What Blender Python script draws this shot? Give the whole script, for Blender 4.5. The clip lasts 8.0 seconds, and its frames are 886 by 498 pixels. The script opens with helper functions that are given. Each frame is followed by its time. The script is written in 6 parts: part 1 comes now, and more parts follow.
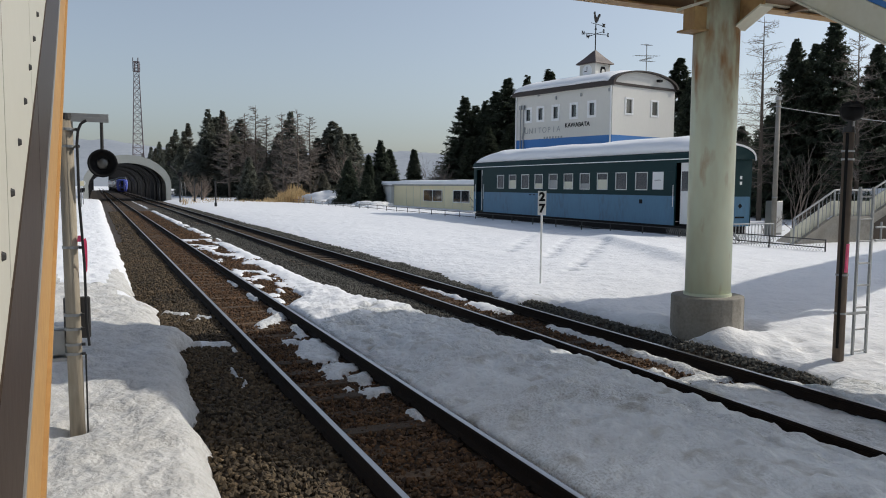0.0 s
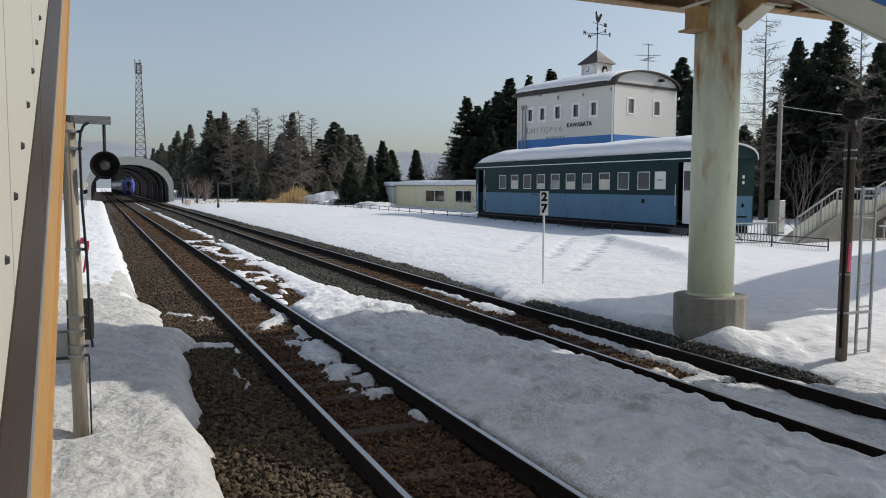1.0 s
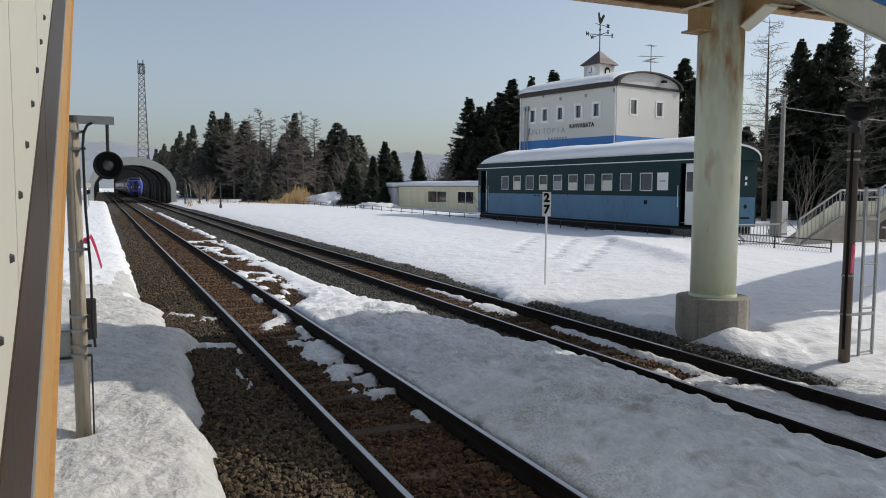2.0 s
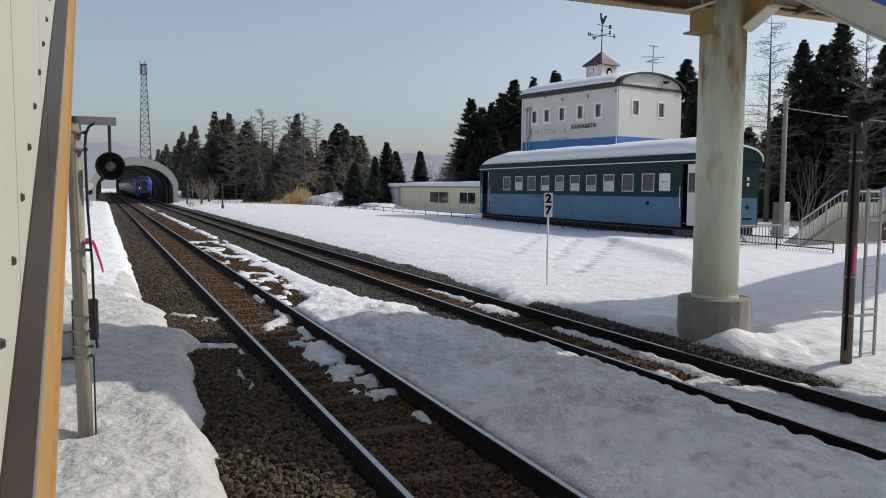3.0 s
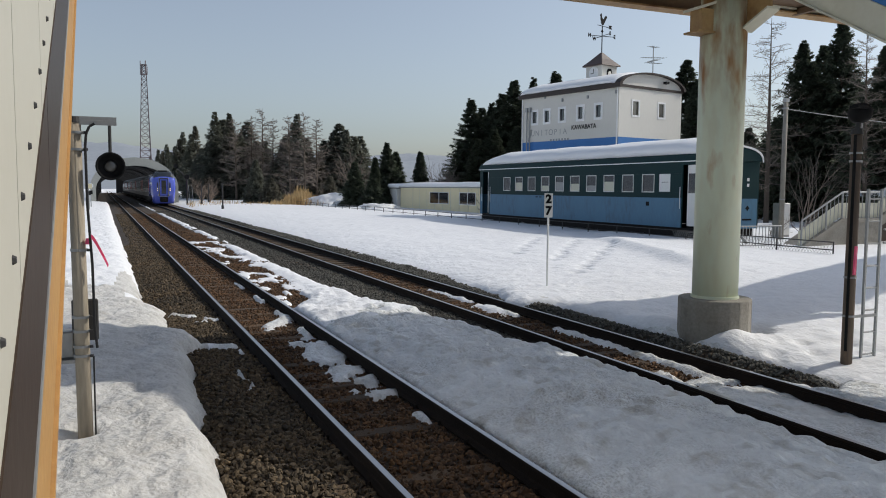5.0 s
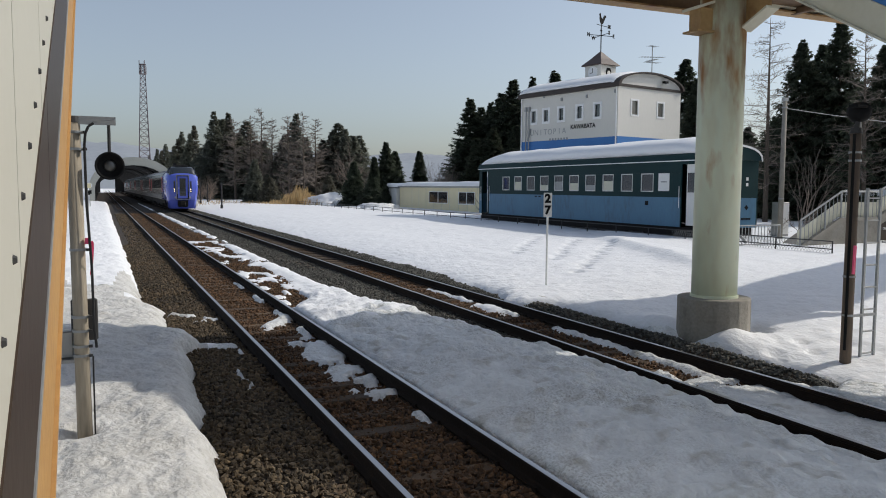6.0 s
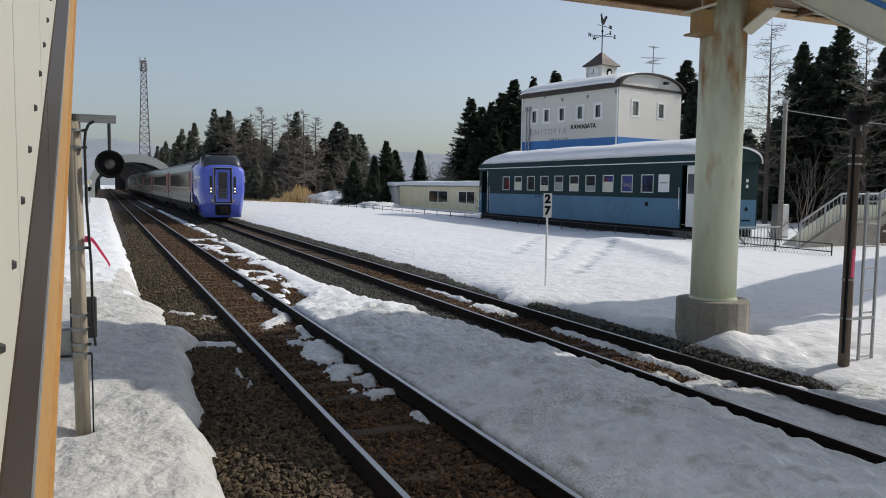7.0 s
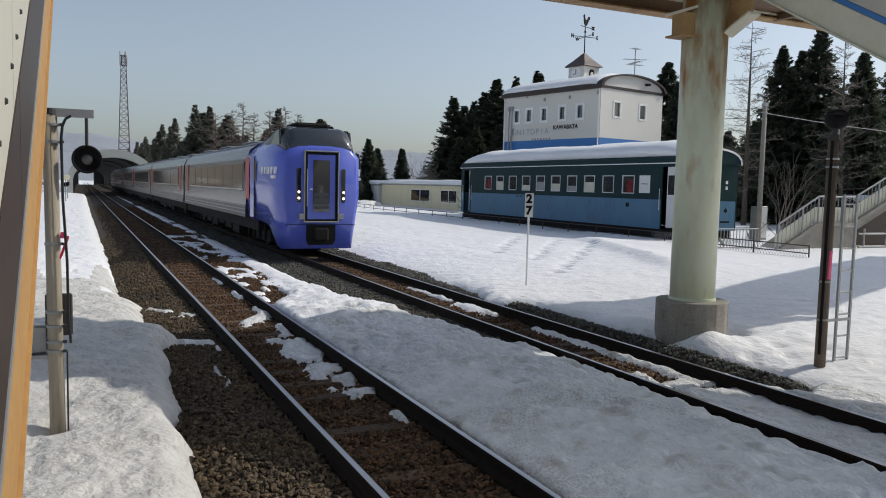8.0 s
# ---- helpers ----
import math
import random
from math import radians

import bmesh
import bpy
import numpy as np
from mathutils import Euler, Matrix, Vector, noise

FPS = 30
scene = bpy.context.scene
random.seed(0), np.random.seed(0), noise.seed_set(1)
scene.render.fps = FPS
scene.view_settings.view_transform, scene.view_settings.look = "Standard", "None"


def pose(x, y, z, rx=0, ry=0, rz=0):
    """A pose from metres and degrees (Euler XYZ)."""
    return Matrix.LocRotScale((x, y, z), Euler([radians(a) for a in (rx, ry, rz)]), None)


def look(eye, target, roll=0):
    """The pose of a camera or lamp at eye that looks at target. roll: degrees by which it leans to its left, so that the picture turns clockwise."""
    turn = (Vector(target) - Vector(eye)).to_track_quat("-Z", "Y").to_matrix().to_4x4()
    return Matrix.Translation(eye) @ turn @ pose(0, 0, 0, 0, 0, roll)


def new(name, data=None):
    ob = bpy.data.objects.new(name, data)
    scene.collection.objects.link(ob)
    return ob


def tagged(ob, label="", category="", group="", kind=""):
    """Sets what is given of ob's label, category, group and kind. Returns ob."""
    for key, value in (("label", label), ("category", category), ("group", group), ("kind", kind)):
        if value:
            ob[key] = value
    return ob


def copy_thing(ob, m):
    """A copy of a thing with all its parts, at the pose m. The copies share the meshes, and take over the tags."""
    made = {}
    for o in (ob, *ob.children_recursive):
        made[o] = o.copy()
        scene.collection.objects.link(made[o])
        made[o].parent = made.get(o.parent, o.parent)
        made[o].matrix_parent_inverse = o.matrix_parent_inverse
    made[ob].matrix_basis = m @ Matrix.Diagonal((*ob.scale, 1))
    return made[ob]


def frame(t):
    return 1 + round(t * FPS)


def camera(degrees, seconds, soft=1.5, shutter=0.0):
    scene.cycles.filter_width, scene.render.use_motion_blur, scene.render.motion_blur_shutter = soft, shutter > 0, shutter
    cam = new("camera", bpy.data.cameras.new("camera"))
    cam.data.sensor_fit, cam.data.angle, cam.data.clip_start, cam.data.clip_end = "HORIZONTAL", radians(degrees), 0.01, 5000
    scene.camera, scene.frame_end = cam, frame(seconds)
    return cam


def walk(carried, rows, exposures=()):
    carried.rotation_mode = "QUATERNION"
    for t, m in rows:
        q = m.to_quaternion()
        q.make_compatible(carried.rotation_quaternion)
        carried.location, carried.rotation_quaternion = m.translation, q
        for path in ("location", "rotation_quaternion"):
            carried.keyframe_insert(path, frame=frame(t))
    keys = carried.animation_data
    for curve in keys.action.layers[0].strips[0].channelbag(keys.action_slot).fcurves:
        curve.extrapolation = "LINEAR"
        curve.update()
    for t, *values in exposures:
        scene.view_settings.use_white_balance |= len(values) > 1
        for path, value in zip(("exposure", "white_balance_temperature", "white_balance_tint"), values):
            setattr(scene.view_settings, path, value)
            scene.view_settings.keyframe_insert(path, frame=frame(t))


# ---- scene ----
cam = camera(59.45, 8.0, 1.0)


def aim(x, y, z, turn, tilt, lean):
    """A camera pose: degrees turned to the right of the track, tilted down and leaned to the left."""
    a, b = radians(turn), radians(tilt)
    way = Vector((math.sin(a) * math.cos(b), math.cos(a) * math.cos(b), -math.sin(b)))
    return look(Vector((x, y, z)), Vector((x, y, z)) + way, lean)


PATH = [
    (0.0, aim(-0.000, 0.003, 2.166, 24.180, 4.624, 0.459)),
    (0.5, aim(0.000, -0.006, 2.165, 24.055, 4.646, 0.386)),
    (1.0, aim(0.000, -0.000, 2.169, 24.004, 4.599, 0.248)),
    (1.5, aim(-0.003, 0.002, 2.165, 23.915, 4.569, 0.279)),
    (3.0, aim(-0.002, 0.000, 2.170, 23.710, 4.499, 0.376)),
    (3.5, aim(-0.005, 0.001, 2.165, 23.615, 4.516, 0.412)),
    (4.0, aim(-0.002, -0.003, 2.166, 23.616, 4.502, 0.488)),
    (4.5, aim(-0.002, 0.002, 2.168, 23.663, 4.449, 0.456)),
    (6.0, aim(-0.005, 0.003, 2.168, 23.772, 4.497, 0.378)),
    (6.5, aim(-0.003, -0.006, 2.176, 23.733, 4.512, 0.682)),
    (7.0, aim(-0.004, -0.001, 2.182, 23.801, 4.564, 0.805)),
    (7.5, aim(0.004, 0.010, 2.182, 24.084, 4.640, 1.093)),
    (8.0, aim(0.007, 0.010, 2.183, 25.166, 4.623, 1.376)),
]
walk(cam, PATH, [(0.0, 0.0, 6800, 9), (8.0, 0.0, 6800, 9)])

# ---- world, sun ----
SHADE = Vector((-1.2, 0.15, -1.0))  # the way the sunlight goes
sun_way = -SHADE.normalized()
world = bpy.data.worlds.new("world")
scene.world = world
world.use_nodes = True
sky = world.node_tree.nodes.new("ShaderNodeTexSky")
sky.sky_type, sky.sun_disc = "NISHITA", False
sky.sun_elevation = math.asin(sun_way.z)
sky.sun_rotation = math.atan2(sun_way.x, sun_way.y)
sky.air_density, sky.dust_density, sky.ozone_density = 1.0, 1.9, 2.4
back = world.node_tree.nodes["Background"]
back.inputs["Strength"].default_value = 0.126
# a thin winter haze takes the colour out of the sky
haze = world.node_tree.nodes.new("ShaderNodeHueSaturation")
haze.inputs["Saturation"].default_value = 0.62
cool = world.node_tree.nodes.new("ShaderNodeMix")
cool.data_type, cool.blend_type = "RGBA", "MULTIPLY"
cool.inputs[0].default_value = 1.0
cool.inputs[7].default_value = (0.905, 0.955, 1.02, 1)
world.node_tree.links.new(sky.outputs[0], haze.inputs["Color"])
world.node_tree.links.new(haze.outputs[0], cool.inputs[6])
world.node_tree.links.new(cool.outputs[2], back.inputs[0])
sun = new("sun", bpy.data.lights.new("sun", "SUN"))
sun.data.energy, sun.data.angle, sun.data.color = 2.6, radians(0.6), (1.0, 0.96, 0.9)
sun.matrix_world = look(Vector((0, 0, 30)) + sun_way * 30, Vector((0, 0, 30)))

# ---- helpers of this place ----
def vnoise(x, y, seed=0):
    """Smooth value noise from 0 to 1 on arrays."""
    x, y = np.asarray(x, float), np.asarray(y, float)
    xi, yi = np.floor(x), np.floor(y)
    u, v = x - xi, y - yi
    u, v = u * u * (3 - 2 * u), v * v * (3 - 2 * v)

    def h(a, b):
        k = np.sin(a * 127.1 + b * 311.7 + seed * 74.7) * 43758.5453
        return k - np.floor(k)

    return (h(xi, yi) * (1 - u) + h(xi + 1, yi) * u) * (1 - v) + (h(xi, yi + 1) * (1 - u) + h(xi + 1, yi + 1) * u) * v


def fbm(x, y, seed=0, octaves=3):
    total, size = 0.0, 0.0
    for i in range(octaves):
        total = total + vnoise(x * 2 ** i, y * 2 ** i, seed + i) * 0.5 ** i
        size += 0.5 ** i
    return total / size


def ease(a, b, t):
    k = np.clip((t - a) / (b - a), 0, 1)
    return k * k * (3 - 2 * k)


def material(name, base, alt=None, scale=3.0, fine=40.0, rough=0.7, metal=0.0, bump=0.2, mixing=0.6, island=0.0, stain=None, stain_scale=1.5, stain_amount=0.45, stain_rise=None, coat=0.0, stretch=(1, 1, 1), random_tint=0.0, deep=0.02, gloss=0.5, speck=None):
    """A procedural surface: two scales of noise between base and alt, optional stains, fine relief."""
    m = bpy.data.materials.new(name)
    m.use_nodes = True
    nt = m.node_tree
    nodes, links = nt.nodes, nt.links
    shader = nodes["Principled BSDF"]
    alt = alt or tuple(c * 0.72 for c in base)
    where = nodes.new("ShaderNodeTexCoord")
    place = nodes.new("ShaderNodeMapping")
    place.inputs["Scale"].default_value = stretch
    links.new(where.outputs["Object"], place.inputs["Vector"])

    def noise_at(size, detail=4.0):
        n = nodes.new("ShaderNodeTexNoise")
        n.inputs["Scale"].default_value, n.inputs["Detail"].default_value = size, detail
        links.new(place.outputs["Vector"], n.inputs["Vector"])
        return n.outputs["Fac"]

    def ramp(fac, lo, hi):
        r = nodes.new("ShaderNodeMapRange")
        r.inputs["From Min"].default_value, r.inputs["From Max"].default_value = lo, hi
        links.new(fac, r.inputs["Value"])
        return r.outputs["Result"]

    def mix(fac, a, b):
        k = nodes.new("ShaderNodeMix")
        k.data_type = "RGBA"
        links.new(fac, k.inputs[0])
        for socket, value in ((k.inputs[6], a), (k.inputs[7], b)):
            if isinstance(value, tuple):
                socket.default_value = (*value, 1)
            else:
                links.new(value, socket)
        return k.outputs[2]

    big, small = noise_at(scale), noise_at(fine, 6.0)
    blend = nodes.new("ShaderNodeMath")
    blend.operation = "ADD"
    links.new(ramp(big, 0.3, 0.7), blend.inputs[0])
    links.new(ramp(small, 0.3, 0.7), blend.inputs[1])
    half = nodes.new("ShaderNodeMath")
    half.operation = "MULTIPLY"
    half.inputs[1].default_value = mixing / 2
    links.new(blend.outputs[0], half.inputs[0])
    colour = mix(half.outputs[0], base, alt)
    if stain:
        spread_of = noise_at(stain_scale, 8.0)
        if stain_rise:
            # rust that spreads down from a height
            axes = nodes.new("ShaderNodeSeparateXYZ")
            links.new(where.outputs["Object"], axes.inputs[0])
            up = nodes.new("ShaderNodeMapRange")
            up.inputs["From Min"].default_value, up.inputs["From Max"].default_value, up.inputs["To Max"].default_value = (*stain_rise, 0.25)
            links.new(axes.outputs["Z"], up.inputs["Value"])
            more = nodes.new("ShaderNodeMath")
            more.operation = "ADD"
            links.new(spread_of, more.inputs[0])
            links.new(up.outputs["Result"], more.inputs[1])
            spread_of = more.outputs[0]
        colour = mix(ramp(spread_of, 1 - stain_amount, 1.05 - stain_amount * 0.6), colour, stain)
    if speck:
        # fine grit gathered in loose bands
        grit, size, band, amount = speck
        gather = nodes.new("ShaderNodeMath")
        gather.operation = "MULTIPLY"
        links.new(ramp(noise_at(size, 6.0), 0.42, 0.78), gather.inputs[0])
        links.new(ramp(noise_at(band, 3.0), 0.40, 0.66), gather.inputs[1])
        soft = nodes.new("ShaderNodeMath")
        soft.operation = "MULTIPLY"
        soft.inputs[1].default_value = amount
        links.new(gather.outputs[0], soft.inputs[0])
        colour = mix(soft.outputs[0], colour, grit)
    if island or random_tint:
        if island:
            source = nodes.new("ShaderNodeNewGeometry").outputs["Random Per Island"]
        else:
            source = nodes.new("ShaderNodeObjectInfo").outputs["Random"]
        hsv = nodes.new("ShaderNodeHueSaturation")
        links.new(colour, hsv.inputs["Color"])
        value = nodes.new("ShaderNodeMapRange")
        span = island or random_tint
        value.inputs["To Min"].default_value, value.inputs["To Max"].default_value = 1 - span, 1 + span
        links.new(source, value.inputs["Value"])
        links.new(value.outputs["Result"], hsv.inputs["Value"])
        colour = hsv.outputs["Color"]
    links.new(colour, shader.inputs["Base Color"])
    shader.inputs["Roughness"].default_value, shader.inputs["Metallic"].default_value = rough, metal
    shader.inputs["Coat Weight"].default_value = coat
    shader.inputs["Specular IOR Level"].default_value = gloss
    if bump:
        relief = nodes.new("ShaderNodeBump")
        relief.inputs["Strength"].default_value, relief.inputs["Distance"].default_value = bump, deep
        links.new(small, relief.inputs["Height"])
        links.new(relief.outputs["Normal"], shader.inputs["Normal"])
    return m


def glass(name, tint=(0.02, 0.025, 0.03), rough=0.05):
    m = bpy.data.materials.new(name)
    m.use_nodes = True
    shader = m.node_tree.nodes["Principled BSDF"]
    shader.inputs["Base Color"].default_value = (*tint, 1)
    shader.inputs["Roughness"].default_value = rough
    shader.inputs["IOR"].default_value = 1.9
    return m


def glow(name, colour, strength):
    m = bpy.data.materials.new(name)
    m.use_nodes = True
    shader = m.node_tree.nodes["Principled BSDF"]
    shader.inputs["Base Color"].default_value = (*colour, 1)
    shader.inputs["Emission Color"].default_value = (*colour, 1)
    shader.inputs["Emission Strength"].default_value = strength
    return m


# ---- materials ----
SNOW = material("snow", (0.85, 0.86, 0.88), (0.68, 0.70, 0.73), scale=0.9, fine=13, rough=0.55, bump=0.7, mixing=0.5, deep=0.03, gloss=0.35, stretch=(1.0, 0.6, 1.0))
PLATFORM_SNOW = material("platform_snow", (0.69, 0.685, 0.67), (0.50, 0.49, 0.465), scale=2.0, fine=11, rough=0.55, bump=1.0, mixing=0.85, deep=0.05, gloss=0.3, stain=(0.40, 0.37, 0.32), stain_scale=3.0, stain_amount=0.40, speck=((0.2, 0.17, 0.13), 40, 1.2, 0.6))
OLD_SNOW = material("old_snow", (0.90, 0.92, 0.92), (0.62, 0.63, 0.63), scale=2.6, fine=11, rough=0.45, bump=1.0, mixing=0.9, deep=0.07, stretch=(1.0, 0.8, 1.0), stain=(0.38, 0.35, 0.29), stain_scale=3.4, stain_amount=0.45, speck=((0.14, 0.12, 0.09), 48, 1.1, 0.75))
ROOF_SNOW = material("roof_snow", (0.86, 0.87, 0.89), (0.78, 0.8, 0.83), scale=0.8, fine=9, rough=0.6, bump=0.25, mixing=0.4)
BED = material("ballast_bed", (0.062, 0.040, 0.023), (0.022, 0.017, 0.012), scale=2.0, fine=30, rough=0.9, bump=1.0, mixing=1.0)
STONE_RUST = material("rusty_stone", (0.135, 0.066, 0.026), (0.048, 0.029, 0.015), scale=0.8, fine=50, rough=0.85, bump=0.2, mixing=1.0, island=0.65)
STONE_GREY = material("grey_stone", (0.105, 0.10, 0.085), (0.035, 0.035, 0.032), scale=1.0, fine=50, rough=0.9, bump=0.2, island=0.5)
STONE_BROWN = material("brown_grey_stone", (0.12, 0.079, 0.040), (0.042, 0.036, 0.025), scale=0.7, fine=50, rough=0.85, bump=0.2, mixing=1.0, island=0.65)
WOOD = material("sleeper_wood", (0.10, 0.064, 0.036), (0.038, 0.027, 0.019), scale=3, fine=22, rough=0.85, bump=0.6, stretch=(1, 8, 8), random_tint=0.4)
RAIL_SIDE = material("rusty_rail", (0.022, 0.015, 0.011), (0.012, 0.009, 0.008), scale=4, fine=60, rough=0.85, metal=0.0, gloss=0.15, bump=0.3)
RAIL_TOP = material("worn_steel", (0.56, 0.55, 0.54), (0.42, 0.4, 0.38), scale=2, fine=60, rough=0.28, metal=1.0, bump=0.05)
PALE_GREEN = material("pale_green_paint", (0.64, 0.71, 0.56), (0.66, 0.67, 0.48), scale=1.1, fine=8, rough=0.42, bump=0.1, mixing=0.9, stain=(0.38, 0.17, 0.05), stain_scale=5.0, stain_amount=0.40, stain_rise=(3.0, 4.9), stretch=(1, 1, 0.28), speck=((0.36, 0.22, 0.09), 7, 1.1, 0.6))
RUST_CREAM = material("rusty_cream_paint", (0.44, 0.29, 0.12), (0.28, 0.15, 0.06), scale=2, fine=14, rough=0.6, bump=0.25, mixing=0.9, stain=(0.17, 0.07, 0.03), stain_scale=3.0, stain_amount=0.45)
DECK_RUST = material("rusty_brown_steel", (0.17, 0.1, 0.05), (0.1, 0.06, 0.032), scale=2, fine=14, rough=0.7, bump=0.25, mixing=0.9)
CREAM = material("cream_paint", (0.66, 0.64, 0.52), (0.55, 0.52, 0.38), scale=1.5, fine=12, rough=0.5, bump=0.1, stain=(0.4, 0.27, 0.12), stain_scale=1.7, stain_amount=0.28)
CONCRETE = material("concrete", (0.33, 0.31, 0.27), (0.2, 0.18, 0.15), scale=2.2, fine=24, rough=0.85, bump=0.35, mixing=1.0, stain=(0.14, 0.12, 0.1), stain_scale=2.4, stain_amount=0.38)
SIDING = material("beige_siding", (0.51, 0.49, 0.415), (0.47, 0.45, 0.38), scale=0.9, fine=18, rough=0.5, bump=0.05)
BROWN_METAL = material("brown_flashing", (0.047, 0.029, 0.019), (0.03, 0.02, 0.014), scale=1.2, fine=20, rough=0.45, metal=0.0, gloss=0.3, bump=0.08, stain=(0.16, 0.12, 0.08), stain_scale=7, stain_amount=0.26)
OCHRE = material("ochre_steel", (0.5, 0.29, 0.1), (0.36, 0.19, 0.065), scale=3, fine=25, rough=0.6, bump=0.2, mixing=0.9, stain=(0.62, 0.5, 0.3), stain_scale=9, stain_amount=0.25)
DARK_STEEL = material("dark_steel", (0.035, 0.035, 0.036), (0.06, 0.055, 0.05), scale=3, fine=30, rough=0.55, metal=0.3, bump=0.1)
GREY_STEEL = material("galvanised_steel", (0.36, 0.37, 0.37), (0.25, 0.25, 0.24), scale=3, fine=30, rough=0.5, metal=0.5, bump=0.08)
POLE_WOOD = material("weathered_pole", (0.40, 0.35, 0.27), (0.24, 0.2, 0.15), scale=3, fine=16, rough=0.75, bump=0.3, mixing=1.0, stretch=(2, 2, 0.3))
DARK_POLE = material("dark_pole", (0.16, 0.115, 0.08), (0.08, 0.06, 0.045), scale=3, fine=16, rough=0.75, bump=0.3, mixing=1.0, stretch=(2, 2, 0.3))
BLACK = material("matt_black", (0.006, 0.006, 0.007), (0.01, 0.01, 0.01), rough=0.7, bump=0.05, gloss=0.2)
RUBBER = material("black_rubber", (0.02, 0.02, 0.021), rough=0.8, bump=0.05)
PINK = material("pink_tape", (0.85, 0.08, 0.2), (0.75, 0.06, 0.17), rough=0.4, bump=0.05)
WHITE_PAINT = material("white_paint", (0.78, 0.78, 0.76), (0.7, 0.7, 0.68), scale=2, fine=20, rough=0.5, bump=0.04)
HOUSE_WALL = material("house_render", (0.72, 0.70, 0.645), (0.64, 0.62, 0.57), scale=0.5, fine=9, rough=0.8, bump=0.12, stain=(0.5, 0.46, 0.4), stain_scale=0.9, stain_amount=0.3, stretch=(1, 1, 0.4))
HOUSE_BLUE = material("blue_wall_paint", (0.05, 0.2, 0.5), (0.04, 0.15, 0.4), scale=0.8, fine=9, rough=0.7, bump=0.1)
TURRET_BROWN = material("red_brown_roof_metal", (0.085, 0.055, 0.046), (0.06, 0.04, 0.034), rough=0.5, bump=0.1)
ROOF_BROWN = material("brown_roof_metal", (0.045, 0.032, 0.027), (0.03, 0.022, 0.02), rough=0.5, metal=0.2, bump=0.1)
FRAME_WHITE = material("white_frame", (0.86, 0.86, 0.85), (0.8, 0.8, 0.79), rough=0.4, bump=0.03)
WINDOW = glass("window_glass")
WINDOW_WARM = glass("curtained_glass", (0.12, 0.11, 0.09), 0.15)
COACH_GREEN = material("dark_green_enamel", (0.010, 0.034, 0.038), (0.014, 0.04, 0.04), scale=1.0, fine=12, rough=0.55, bump=0.06, gloss=0.15)
COACH_BLUE = material("blue_enamel", (0.08, 0.205, 0.32), (0.055, 0.15, 0.25), scale=1.0, fine=12, rough=0.5, bump=0.06, stain=(0.07, 0.09, 0.10), stain_scale=1.8, stain_amount=0.33, stretch=(1, 1, 0.35), speck=((0.05, 0.05, 0.05), 5, 1.0, 0.5))
TRAIN_BLUE = material("violet_blue_paint", (0.085, 0.125, 0.56), (0.075, 0.11, 0.5), scale=0.8, fine=6, rough=0.25, bump=0.015, coat=0.4)
TRAIN_STEEL = material("brushed_stainless", (0.105, 0.105, 0.11), (0.075, 0.075, 0.08), scale=0.7, fine=20, rough=0.24, metal=0.75, bump=0.03, stretch=(1, 0.1, 1))
TRAIN_BAND = material("grey_window_band", (0.10, 0.10, 0.10), (0.08, 0.08, 0.08), rough=0.25, bump=0.02)
TRAIN_GLASS = glass("train_glass", (0.035, 0.037, 0.036), 0.08)
CAB_GLASS = glass("cab_glass", (0.012, 0.016, 0.02), 0.06)
RED = material("red_door_paint", (0.5, 0.03, 0.028), (0.42, 0.025, 0.025), rough=0.4, bump=0.03)
RED_CLOTH = material("red_curtain", (0.6, 0.04, 0.04), (0.45, 0.03, 0.03), rough=0.8)
CAB_GREY = material("dark_cab_paint", (0.05, 0.055, 0.065), (0.04, 0.043, 0.05), rough=0.4, bump=0.03)
LENS = glass("dull_lens", (0.05, 0.05, 0.045), 0.35)
PALE_FRAME = material("pale_window_frame", (0.75, 0.75, 0.72), rough=0.5, bump=0.03)
GREY_ROOF = material("grey_roof", (0.22, 0.23, 0.25), (0.17, 0.18, 0.2), rough=0.5, bump=0.05)
UNDER = material("underframe_grime", (0.011, 0.010, 0.010), (0.024, 0.021, 0.019), rough=0.8, bump=0.3, gloss=0.2)
LAMP = glow("lit_headlamp", (1.0, 0.8, 0.5), 3.0)
SHED_YELLOW = material("pale_yellow_panel", (0.8, 0.72, 0.48), (0.68, 0.6, 0.4), scale=0.8, fine=10, rough=0.7, bump=0.1, stain=(0.36, 0.3, 0.2), stain_scale=1.3, stain_amount=0.3)
NEEDLES = material("spruce_needles", (0.085, 0.105, 0.07), (0.055, 0.07, 0.048), scale=0.6, fine=6, rough=0.65, bump=0.0, island=0.45)
# distance haze is mixed into these two far-needle colours
HAZED_NEEDLES = material("hazed_grey_green_needles", (0.19, 0.20, 0.16), (0.14, 0.15, 0.12), scale=0.3, fine=4, rough=0.7, bump=0.0, island=0.35)
HAZED_BROWN_NEEDLES = material("hazed_brown_needles", (0.18, 0.172, 0.135), (0.12, 0.12, 0.095), scale=0.6, fine=6, rough=0.8, bump=0.0, island=0.4)
BARK = material("bark", (0.115, 0.09, 0.07), (0.06, 0.05, 0.04), scale=2, fine=18, rough=0.9, bump=0.5, stretch=(3, 3, 0.5))
TWIG = material("bare_twigs", (0.22, 0.185, 0.16), (0.15, 0.125, 0.11), scale=2, fine=10, rough=0.9, bump=0.2)
PALE_TWIG = material("pale_twigs", (0.33, 0.26, 0.21), (0.24, 0.18, 0.145), scale=2, fine=10, rough=0.9, bump=0.2)
REED = material("dry_reeds", (0.52, 0.38, 0.2), (0.38, 0.26, 0.13), scale=2, fine=10, rough=0.9, bump=0.0, island=0.3)
